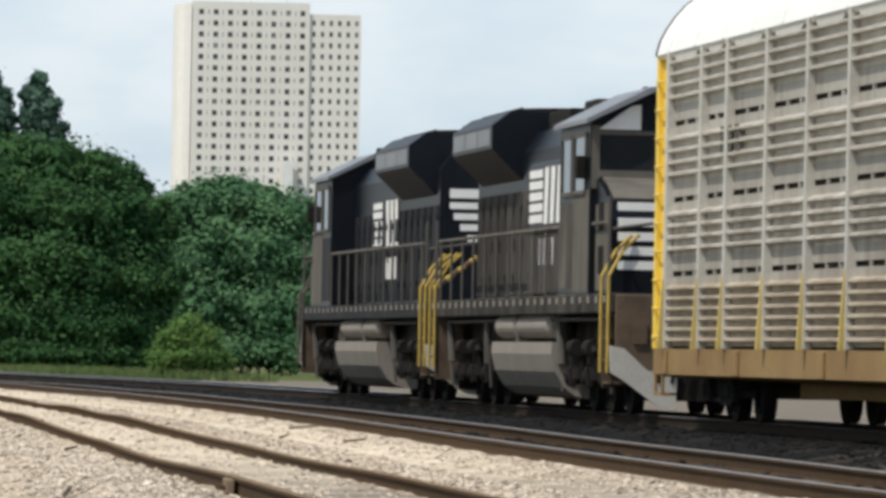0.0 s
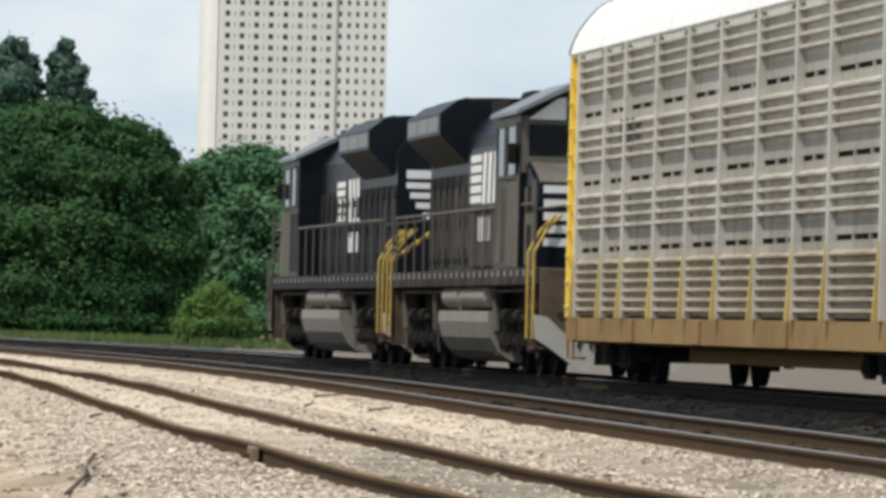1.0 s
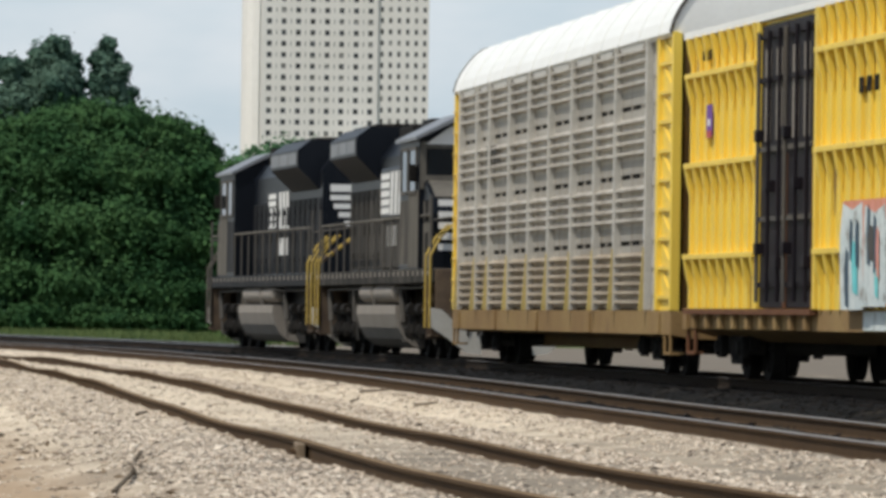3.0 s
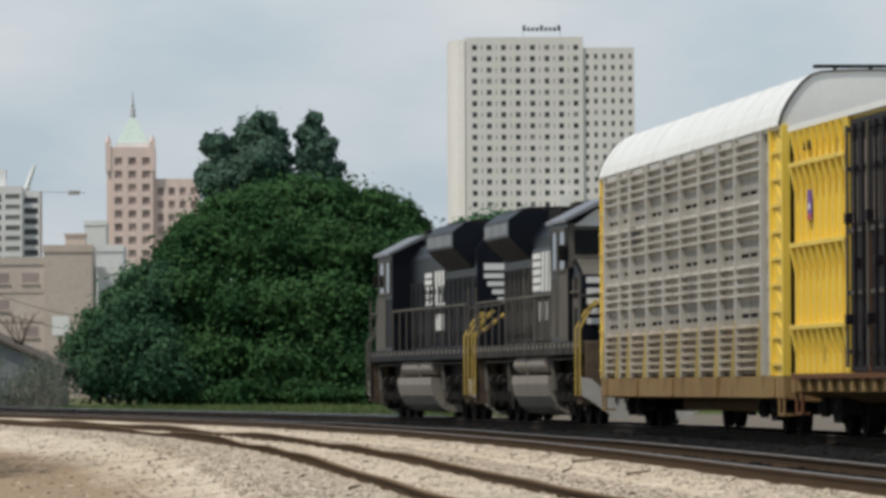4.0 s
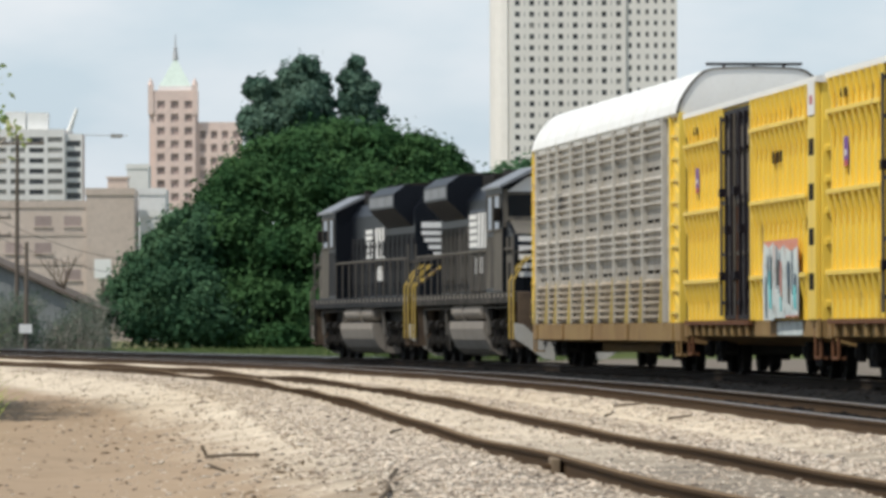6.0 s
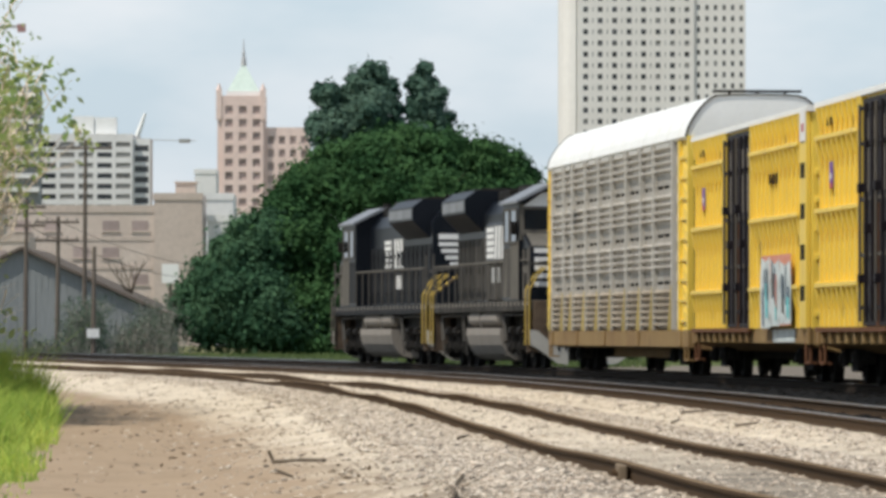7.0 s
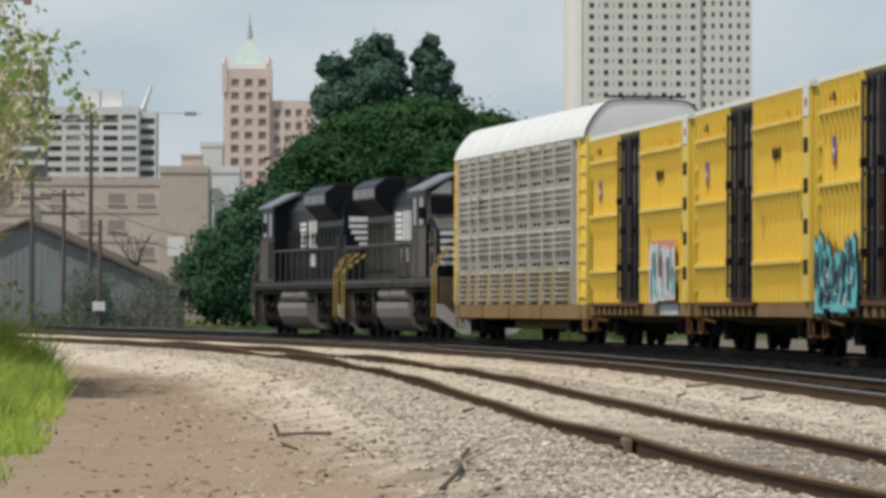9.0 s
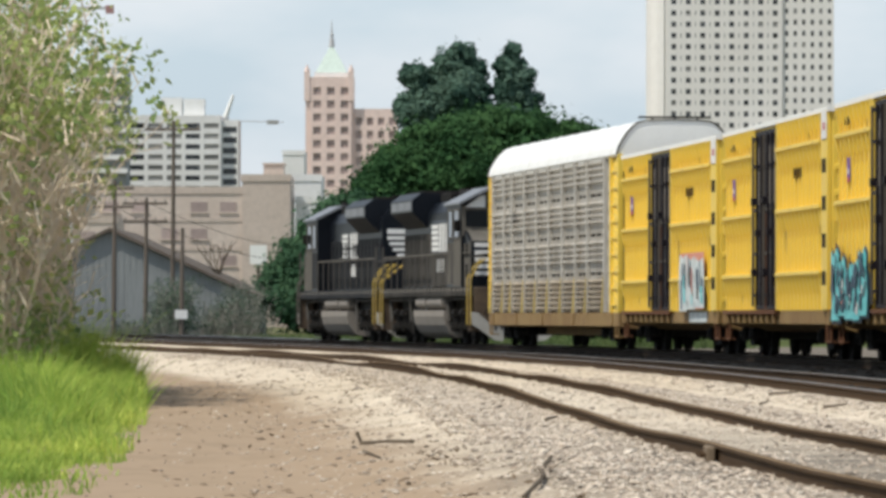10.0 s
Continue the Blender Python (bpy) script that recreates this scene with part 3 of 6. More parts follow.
    prism(bm, [(8.1, 1.8), (8.1, 3.55), (8.6, 3.45), (9.35, 3.2), (9.45, 2.9), (9.45, 1.8)], -1.38, 1.38)
    nose = part("nose", bm, m_black, e)
    bm = bmesh.new()
    prism(bm, [(8.16, 3.552), (8.6, 3.455), (9.34, 3.208), (9.35, 3.232), (8.6, 3.48), (8.16, 3.577)], -1.3, 1.3)
    part("nose_top", bm, m_dust_grey, nose, "dust-grey sloping nose top")
    for i in range(5):
        bm = bmesh.new()
        z = 2.16 + i * 0.215
        box(bm, 9.44, 9.462, -1.25, 1.25, z, z + 0.13)
        if i == 4:
            bmesh.ops.translate(bm, verts=bm.verts, vec=(-0.06, 0, 0.02))
        part("nose_stripe", bm, m_white, nose)
    bm = bmesh.new()
    for s in (-1, 1):
        rod(bm, (9.1, s * 0.14, 3.32), (9.42, s * 0.14, 3.30), 0.11, sides=14)
    part("headlight", bm, m_grime, nose)
    for s in (-1, 1):
        for z in (2.1, 2.75):
            plate(nose, "nose_vent", 8.45, 8.95, z, z + 0.42, s * 1.388, m_under)
        plate(nose, "nose_side", 8.15, 9.38, 1.85, 3.15, s * 1.38, m_dust_grey)
    # striped panel on the end of the long hood
    bm = bmesh.new()
    box(bm, -8.112, -8.095, -0.9, 0.9, 2.75, 4.0)
    shield = part("end_panel", bm, m_black, e)
    for i, (w, z) in enumerate(((0.80, 3.74), (0.80, 3.54), (0.72, 3.34), (0.60, 3.14), (0.46, 2.94))):
        bm = bmesh.new()
        box(bm, -8.124, -8.110, -w, w, z, z + (0.17 if i == 0 else 0.12))
        part("stripe", bm, m_white, shield)
    # emblem on the sides, as plain blocks
    for y, bars, slash, numbers in ((1.008, 0.3, -2.2, -2.0), (-1.44, 1.45, 3.05, 2.6)):
        s = 1 if y > 0 else -1
        lo, hi = sorted((y, y + s * 0.007))
        for i in range(5):
            plate(e, "emblem_bar", bars, bars + 1.45, 2.98 + i * 0.18, 3.11 + i * 0.18, y, m_white)
        for k in range(3):
            x = slash + k * 0.68
            bm = bmesh.new()
            prism(bm, [(x, 2.95), (x + 0.42, 2.95), (x + 0.55, 3.85), (x + 0.12, 3.85)], lo, hi)
            part("emblem_slash", bm, m_white, e)
        for i in range(4):
            plate(e, "number_bar", numbers + i * 0.42, numbers + 0.3 + i * 0.42, 2.3, 2.72, y, m_white)
    # fuel tank, air reservoirs and gear below the walkway
    bm = bmesh.new()
    prism_x(bm, [(-1.44, 1.07), (-1.45, 0.88), (-1.38, 0.60), (-1.24, 0.36), (-1.05, 0.22), (-0.8, 0.17), (0.8, 0.17), (1.05, 0.22), (1.24, 0.36), (1.38, 0.60), (1.45, 0.88), (1.44, 1.07)], -2.7, 4.2)
    part("fuel_tank", bm, m_tank, e)
    for s in (-1, 1):
        for x0, x1 in ((-2.4, -0.3), (0.1, 3.4)):
            bm = bmesh.new()
            rod(bm, (x0, s * 1.24, 1.33), (x1, s * 1.24, 1.33), 0.20, sides=18)
            rod(bm, (x0 - 0.09, s * 1.24, 1.33), (x0, s * 1.24, 1.33), 0.10, 0.20, sides=18)
            rod(bm, (x1, s * 1.24, 1.33), (x1 + 0.09, s * 1.24, 1.33), 0.20, 0.10, sides=18)
            part("air_reservoir", bm, m_tank, e)
        bm = bmesh.new()
        rod(bm, (3.9, s * 1.2, 1.1), (3.9, s * 1.2, 1.5), 0.13)
        rod(bm, (-0.1, s * 1.36, 1.0), (-0.1, s * 1.36, 1.55), 0.05)
        rod(bm, (-9.0, s * 1.33, 1.42), (9.0, s * 1.33, 1.42), 0.03)
        part("pipe", bm, m_grime, e)
    # handrails, posts, end steps
    for s in (-1, 1):
        bm = bmesh.new()
        rod(bm, (-9.6, s * 1.46, 2.86), (5.0, s * 1.46, 2.86), 0.03, sides=6)
        rod(bm, (8.2, s * 1.44, 2.86), (9.9, s * 1.44, 2.86), 0.026, sides=6)
        part("handrail", bm, m_dust_grey, e)
        post_ = None
        for i in range(11):
            x = -9.4 + i * 1.44
            if post_ is None:
                bm = bmesh.new()
                rod(bm, (0, 0, 1.78), (0, 0, 2.86), 0.022, sides=6)
                post_ = part("handrail_post", bm, m_grime, e)
                post_.matrix_basis = Matrix.Translation((x, s * 1.46, 0))
            else:
                again("handrail_post", post_, e, x, s * 1.46, 0)
        foot = None
        for i in range(26):
            x = -10.1 + i * 0.8
            if foot is None:
                bm = bmesh.new()
                box(bm, -0.09, 0.09, -0.006, 0.006, 1.66, 1.76)
                foot = part("sill_mark", bm, m_tank, e)
                foot.matrix_basis = Matrix.Translation((x, s * 1.508, 0))
            else:
                again("sill_mark", foot, e, x, s * 1.508, 0)
        for end in (-1, 1):
            bm = bmesh.new()
            high = 2.05
            for x in (9.68, 10.38):
                rod(bm, (end * x, s * 1.52, 0.62), (end * x, s * 1.52, high), 0.027, sides=8)
                rod(bm, (end * x, s * 1.52, high), (end * (x - 0.12), s * 1.30, high + 0.38), 0.027, sides=8)
                rod(bm, (end * (x - 0.12), s * 1.30, high + 0.38), (end * (x - 0.16), s * 1.05, high + 0.62), 0.027, sides=8)
            part("grab_rail", bm, *((m_safety, e, "yellow grab rail") if end < 0 or coat is m_dustier else (m_dust_grey, e, "dusty grey grab rail")))
            for k in range(4):
                bm = bmesh.new()
                box(bm, min(end * 9.75, end * 10.35), max(end * 9.75, end * 10.35), min(s * 1.05, s * 1.5), max(s * 1.05, s * 1.5), 0.45 + k * 0.33, 0.49 + k * 0.33)
                box(bm, min(end * 9.75, end * 10.35), max(end * 9.75, end * 10.35), min(s * 1.05, s * 1.09), max(s * 1.05, s * 1.09), 0.49 + k * 0.33, 0.70 + k * 0.33)
                part("step", bm, m_step, e)
            bm = bmesh.new()
            box(bm, min(end * 9.7, end * 9.74), max(end * 9.7, end * 9.74), min(s * 1.0, s * 1.5), max(s * 1.0, s * 1.5), 0.4, 1.6)
            part("step_side", bm, m_step, e, "dusty brown step plate")
    for end in (-1, 1):
        bm = bmesh.new()
        box(bm, min(end * 10.4, end * 10.46), max(end * 10.4, end * 10.46), -1.42, 1.42, 0.62, 1.78, 0.02)
        for k in range(5):
            box(bm, min(end * 10.46, end * 10.5), max(end * 10.46, end * 10.5), -1.15 + k * 0.5, -0.95 + k * 0.5, 1.05, 1.35)
        part("pilot", bm, m_step, e, "dusty brown end plate")
        for s in (-1, 1):
            bm = bmesh.new()
            prism_x(bm, [(s * 1.52, 1.02), (s * 1.30, 0.98), (s * 0.95, 0.66), (s * 0.50, 0.60), (s * 0.52, 0.10), (s * 0.80, 0.14), (s * 1.30, 0.50), (s * 1.50, 0.62)], end * 10.5, end * 10.58)
            part("snow_plough", bm, m_post, e, "pale grey snow plough wing")
        bm = bmesh.new()
        box(bm, min(end * 10.46, end * 10.52), max(end * 10.46, end * 10.52), -0.95, 0.95, 0.22, 0.62)
        part("plough_centre", bm, m_under, e)
        for s in (-1, 1):
            for k in range(3):
                bm = bmesh.new()
                h = Vector((end * 10.5, s * (0.35 + 0.2 * k), 1.1))
                rod(bm, h, h + Vector((end * 0.1, 0, -0.3)), 0.028, sides=6)
                rod(bm, h + Vector((end * 0.1, 0, -0.3)), h + Vector((end * 0.08, s * 0.03, -0.62)), 0.028, sides=6)
                part("air_hose", bm, m_under, e)
        coupler(e, end * 10.5, end)
        # end railing with slanted hazard bars
        for s in (-1, 1):
            bm = bmesh.new()
            rod(bm, (end * 10.35, s * 0.45, 1.8), (end * 10.35, s * 0.45, 2.9), 0.025, sides=6)
            rod(bm, (end * 10.35, s * 0.45, 2.9), (end * 10.35, s * 1.46, 2.75), 0.025, sides=6)
            rod(bm, (end * 10.0, s * 1.46, 1.8), (end * 10.0, s * 1.46, 3.25), 0.028, sides=6)
            part("end_rail", bm, m_grime, e)
        if end < 0 and coat is m_dusty:
            a, b = Vector((-10.36, 0.15, 2.95)), Vector((-10.36, 1.47, 1.95))
            for k in range(12):
                bm = bmesh.new()
                rod(bm, a.lerp(b, k / 12), a.lerp(b, (k + 1) / 12), 0.05, sides=6)
                part("hazard_segment", bm, m_step if k % 2 else m_safety, e)
    truck(e, 6.6, (-1.75, 0, 1.75), 0.52, True)
    truck(e, -6.6, (-1.75, 0, 1.75), 0.52, True)
    return e


# ---- autorack ----
POSTS = (1.0, 3.6, 5.5, 8.3, 11.0, 13.6, 16.4, 19.1, 21.4, 24.7)
TIERS = ((5.06, 4.40, 4), (3.98, 3.32, 4), (2.92, 2.28, 4), (1.88, 1.02, 6))


def rib_panel(width, top, bottom, ribs):
    """A pressed panel: flat sheet with overhanging horizontal ribs, facing +Y."""
    bm = bmesh.new()
    step = (top - bottom) / ribs
    line = [(0.0, bottom)]
    for i in range(ribs):
        z = bottom + i * step
        line += [(0.0, z + step * 0.42), (0.10, z + step * 0.47), (0.10, z + step * 0.66), (0.0, z + step * 0.93)]
    line += [(0.0, top), (-0.03, top), (-0.03, bottom)]
    a = [bm.verts.new((0, y, z)) for y, z in line]
    b = [bm.verts.new((width, y, z)) for y, z in line]
    n = len(line)
    for i in range(n):
        bm.faces.new((a[i], b[i], b[(i + 1) % n], a[(i + 1) % n]))
    bm.faces.new(a[::-1])
    bm.faces.new(b)
    bmesh.ops.recalc_face_normals(bm, faces=bm.faces)
    return bm


def autorack():
    e = thing("autorack", "tall galvanised autorack car with yellow ends and white roof", "rail car")
    L = 13.6
    bm = bmesh.new()
    prism_x(bm, [(-1.52, 0.62), (-1.52, 0.98), (1.52, 0.98), (1.52, 0.62), (1.1, 0.56), (-1.1, 0.56)], -L, L)
    box(bm, -8.0, 8.0, -0.5, 0.5, 0.35, 0.6)
    sill = part("sill", bm, m_sill, e)
    for s in (-1, 1):
        for x in (-12.4, -5.0, 1.5, 7.2, 12.6):
            bm = bmesh.new()
            box(bm, x - 0.18, x + 0.18, min(s * 1.52, s * 1.56), max(s * 1.52, s * 1.56), 0.62, 0.96, 0.01)
            part("sill_pocket", bm, m_sill, sill)
    # near-black sheets that close the body and stand for its shaded inside
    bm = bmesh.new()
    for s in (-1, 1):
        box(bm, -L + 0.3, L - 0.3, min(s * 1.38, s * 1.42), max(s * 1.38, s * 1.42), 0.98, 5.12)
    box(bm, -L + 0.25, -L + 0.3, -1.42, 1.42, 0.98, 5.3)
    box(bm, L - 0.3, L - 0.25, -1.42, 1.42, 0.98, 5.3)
    part("inner_wall", bm, m_black_and_shade, e)
    for s in (-1, 1):
        turn = Matrix.Identity(4) if s > 0 else Matrix.Rotation(math.pi, 4, "Z")
        cells = [(a, b) for a, b in zip(POSTS, POSTS[1:])]
        for a, b in cells:
            for top, bottom, ribs in TIERS:
                ob = part("side_panel", rib_panel(b - a - 0.10, top, bottom, ribs), m_galv_low if ribs == 6 else m_galv, e)
                x0 = L - b + 0.05 if s > 0 else L - a - 0.05
                ob.matrix_basis = Matrix.Translation((x0, s * 1.45, 0)) @ turn
            # darker flat panels between the tiers, with a slot
            for z0, z1, in ((3.98, 4.40), (2.92, 3.32), (1.88, 2.28)):
                zs = (z0 + z1) / 2
                bm = bmesh.new()
                box(bm, 0, b - a - 0.10, -0.03, 0.0, z0, zs - 0.09)
                box(bm, 0, b - a - 0.10, -0.03, 0.0, zs - 0.015, z1)
                for k in range(3):
                    w = (b - a - 0.10) / 3
                    box(bm, k * w - 0.03, k * w + 0.06, -0.03, 0.004, zs - 0.095, zs - 0.01)
                ob = part("flat_panel", bm, m_galv_darker, e)
                ob.matrix_basis = Matrix.Translation((L - b + 0.05 if s > 0 else L - a - 0.05, s * 1.45, 0)) @ turn
            # hanging tabs under the roof's edge
            bm = bmesh.new()
            w = b - a
            prism(bm, [(0.25, 5.17), (w - 0.25, 5.17), (w - 0.55, 5.0), (0.55, 5.0)], 0.06, 0.09)
            ob = part("roof_tab", bm, m_post, e)
            ob.matrix_basis = Matrix.Translation((L - b if s > 0 else L - a, s * 1.45, 0)) @ turn
        for a in POSTS:
            bm = bmesh.new()
            box(bm, -0.065, 0.065, 0.0, 0.13, 0.98, 5.14, 0.01)
            ob = part("post", bm, m_post, e)
            ob.matrix_basis = Matrix.Translation((L - a, s * 1.44, 0)) @ turn
            bm = bmesh.new()
            prism_x(bm, [(0.12, 0.98), (0.20, 0.98), (0.14, 1.95), (0.12, 1.95)], -0.045, 0.045)
            ob = part("gusset", bm, m_gusset, e, "faded yellow tapered gusset")
            ob.matrix_basis = Matrix.Translation((L - a, s * 1.44, 0)) @ turn
        # plain last panel before the yellow end
        bm = bmesh.new()
        box(bm, L - 25.6, L - 24.8, min(s * 1.40, s * 1.45), max(s * 1.40, s * 1.45), 0.98, 5.12)
        for k in range(9):
            z = 1.2 + k * 0.42
            box(bm, L - 25.55, L - 24.85, min(s * 1.44, s * 1.475), max(s * 1.44, s * 1.475), z, z + 0.22, 0.01)
        part("rear_panel", bm, m_galv, e)
        # yellow ends with braces
        for a0, a1 in ((0.0, 0.95), (25.6, 27.2)):
            bm = bmesh.new()
            box(bm, L - a1, L - a0, min(s * 1.40, s * 1.46), max(s * 1.40, s * 1.46), 0.98, 5.12)
            for x in (L - a0 - 0.08, L - a1 + 0.08):
                box(bm, x - 0.08, x + 0.08, min(s * 1.45, s * 1.54), max(s * 1.45, s * 1.54), 0.98, 5.14, 0.01)
            end = part("end_panel", bm, m_yellow, e, "yellow end panel")
            if a1 - a0 > 1.2:
                for k in range(9):
                    z = 1.15 + k * 0.44
                    bm = bmesh.new()
                    box(bm, L - a1 + 0.16, L - a0 - 0.16, min(s * 1.46, s * 1.51), max(s * 1.46, s * 1.51), z, z + 0.06)
                    prism(bm, [(L - a1 + 0.3, z + 0.06), (L - a1 + 0.45, z + 0.06), (L - a0 - 0.3, z + 0.40), (L - a0 - 0.45, z + 0.40)], min(s * 1.46, s * 1.49), max(s * 1.46, s * 1.49))
                    part("brace", bm, m_yellow, end)
            else:
                for k in range(10):
                    z = 1.15 + k * 0.40
                    bm = bmesh.new()
                    rod(bm, (L - a1 + 0.1, s * 1.56, z), (L - a0 - 0.1, s * 1.56, z), 0.016, sides=6)
                    part("rung", bm, m_yellow, end)
    for s in (-1, 1):
        bm = bmesh.new()
        box(bm, L + 0.10, L + 0.20, min(s * 1.30, s * 1.42), max(s * 1.30, s * 1.42), 0.98, 5.05, 0.01)
        box(bm, L - 0.05, L + 0.12, min(s * 1.30, s * 1.42), max(s * 1.30, s * 1.42), 0.98, 1.10)
        box(bm, L - 0.05, L + 0.12, min(s * 1.30, s * 1.42), max(s * 1.30, s * 1.42), 4.95, 5.05)
        part("corner_ladder", bm, m_yellow, e)
    # number panel, unreadable
    for k in range(3):
        plate(e, "number_bar", L - 5.3 - k * 0.5, L - 5.0 - k * 0.5, 3.62, 3.97, 1.53, m_grime)
    # end doors
    for end in (-1, 1):
        bm = bmesh.new()
        for k in range(5):
            box(bm, min(end * (L - 0.25), end * (L - 0.17)), max(end * (L - 0.25), end * (L - 0.17)), -1.35 + k * 0.55, -0.87 + k * 0.55, 1.0, 5.2, 0.015)
        part("end_door", bm, m_sill, e)
        for s in (-1, 1):
            bm = bmesh.new()
            box(bm, min(end * 12.9, end * 13.5), max(end * 12.9, end * 13.5), min(s * 1.3, s * 1.52), max(s * 1.3, s * 1.52), 0.32, 0.36)
            for x in (12.92, 13.48):
                rod(bm, (end * x, s * 1.5, 0.34), (end * x, s * 1.5, 0.66), 0.025, sides=6)
            part("stirrup", bm, m_sill, e)
        coupler(e, end * L, end)
    # arched roof
    bm = bmesh.new()
    half = [(1.57, 5.13), (1.52, 5.32), (1.43, 5.50), (1.30, 5.69), (1.16, 5.85), (1.02, 5.96), (0.86, 6.01), (0.55, 6.03)]
    arc = half + [(0.0, 6.04)] + [(-y, z) for y, z in half[::-1]]
    prism_x(bm, [(y, z) for y, z in arc] + [(y * 0.96, z - 0.06) for y, z in arc[::-1]], -L + 0.15, L - 0.15)
    bmesh.ops.recalc_face_normals(bm, faces=bm.faces)
    roof = part("roof", bm, m_roof, e)
    for end in (-1, 1):
        bm = bmesh.new()
        prism_x(bm, [(y * 0.985, z - 0.02) for y, z in arc], end * (13.6 - 0.32), end * (13.6 - 0.08))
        part("roof_end", bm, m_roof, roof)
        bm = bmesh.new()
        prism_x(bm, [(y * 1.008, z + 0.012) for y, z in arc] + [(y * 0.985, z - 0.02) for y, z in arc[::-1]], end * (13.6 - 0.15), end * (13.6 - 0.05))
        part("roof_edge", bm, m_grime, roof, "dark weather strip at the roof's end")
    bm = bmesh.new()
    box(bm, -13.45, -13.2, -0.95, 0.95, 6.08, 6.13)
    for y in (-0.6, 0.0, 0.6):
        rod(bm, (-13.32, y, 5.96), (-13.32, y, 6.10), 0.03, sides=6)
    part("roof_bar", bm, m_under, roof)
    for k in range(13):
        x = -12.4 + k * 2.07
        bm = bmesh.new()
        prism_x(bm, [(y * 1.006, z + 0.015) for y, z in arc] + [(y * 0.99, z - 0.01) for y, z in arc[::-1]], x, x + 0.09)
        part("roof_seam", bm, m_roof, roof)
    truck(e, 9.9, (-0.88, 0.88), 0.42, False)
    truck(e, -9.9, (-0.88, 0.88), 0.42, False)
    return e


# ---- boxcars ----
BELTS = (1.72, 3.05, 4.36)


def boxcar(label, spray=""):
    e = thing("boxcar", label, "rail car", "yellow boxcars of the train")
    L = 9.5
    d0, d1 = L - 10.3, L - 6.2          # doorway
    bm = bmesh.new()
    box(bm, -L, L, -1.46, 1.46, 0.98, 4.98, 0.02)
    body = part("body", bm, m_yellow, e)
    bm = bmesh.new()
    prism_x(bm, [(-1.48, 0.72), (-1.48, 1.0), (1.48, 1.0), (1.48, 0.72), (0.9, 0.55), (-0.9, 0.55)], -L, L)
    part("sill", bm, m_sill, e)
    bm = bmesh.new()
    prism_x(bm, [(-1.56, 4.96), (-1.56, 5.06), (-0.4, 5.20), (0.4, 5.20), (1.56, 5.06), (1.56, 4.96)], -L - 0.05, L + 0.05)
    part("roof", bm, m_roof, e)
    hang, rib = None, None
    for s in (-1, 1):
        turn = Matrix.Identity(4) if s > 0 else Matrix.Rotation(math.pi, 4, "Z")
        for x0, x1 in ((-L + 1.05, d0 - 0.17), (d1 + 0.17, L - 0.25)):
            for zb in BELTS:
                bm = bmesh.new()
                box(bm, x0, x1, min(s * 1.46, s * 1.55), max(s * 1.46, s * 1.60), zb, zb + 0.08, 0.008)
                part("belt_rail", bm, m_yellow, body)
            count = max(3, int((x1 - x0) / 0.66))
            for i in range(count + 1):
                x = x0 + 0.15 + (x1 - x0 - 0.3) * i / count
                if rib is None:
                    bm = bmesh.new()
                    prism(bm, [(-0.07, 1.0), (0.07, 1.0), (0.04, 4.96), (-0.04, 4.96)], 0.0, 0.055)
                    rib = part("side_rib", bm, m_yellow, body)
                    rib.matrix_basis = Matrix.Translation((x, s * 1.46, 0)) @ turn
                    bm = bmesh.new()
                    prism_x(bm, [(0.02, 0.0), (0.135, 0.0), (0.10, -0.22), (0.03, -0.50), (0.02, -0.50)], -0.07, 0.07)
                    hang = part("belt_bracket", bm, m_yellow, body)
                    hang.matrix_basis = Matrix.Translation((x, s * 1.46, BELTS[0])) @ turn
                else:
                    again("side_rib", rib, body, m=Matrix.Translation((x, s * 1.46, 0)) @ turn)
                for zb in (*BELTS, 4.96):
                    again("belt_bracket", hang, body, m=Matrix.Translation((x, s * 1.46, zb)) @ turn)
        # rust runs below the belts and dust fallen by the doorway
        run = random.Random(int(7 + s))
        for q in range(16):
            xx = run.uniform(-L + 1.2, d0 - 0.4) if q % 2 else run.uniform(d1 + 0.4, L - 0.4)
            zt = run.choice((*BELTS, 4.9))
            bm = bmesh.new()
            w_, h_ = run.uniform(0.05, 0.16), run.uniform(0.3, 0.9)
            prism(bm, [(xx - w_, zt - 0.01), (xx + w_, zt - 0.01), (xx + w_ * 0.3, zt - h_), (xx - w_ * 0.4, zt - h_ * 0.85)], min(s * 1.462, s * 1.466), max(s * 1.462, s * 1.466))
            part("rust_run", bm, m_sill, body)
        # door posts
        for x in (d0 - 0.09, d1 + 0.09):
            bm = bmesh.new()
            box(bm, x - 0.07, x + 0.07, min(s * 1.45, s * 1.56), max(s * 1.45, s * 1.56), 1.0, 4.96, 0.01)
            part("door_post", bm, m_yellow, body)
        # double doors
        for k in range(2):
            w = (d1 - d0) / 2
            x0, x1 = d0 + k * w + 0.03, d0 + (k + 1) * w - 0.03
            bm = bmesh.new()
            box(bm, x0, x1, min(s * 1.44, s * 1.52), max(s * 1.44, s * 1.52), 1.02, 4.90, 0.015)
            door = part("door", bm, m_door, e, "black plug door")
            for z in (1.3, 2.2, 3.15, 4.1, 4.7):
                bm = bmesh.new()
                box(bm, x0 + 0.05, x1 - 0.05, min(s * 1.52, s * 1.57), max(s * 1.52, s * 1.57), z, z + 0.07)
                part("door_bar", bm, m_grime if z in (2.2, 3.15) else m_door, door)
            for f in (0.1, 0.5, 0.9):
                xx = x0 + (x1 - x0) * f
                bm = bmesh.new()
                rod(bm, (xx, s * 1.60, 1.1), (xx, s * 1.60, 4.8), 0.028, sides=6)
                part("lock_rod", bm, m_grime if f == 0.9 else m_door, door)
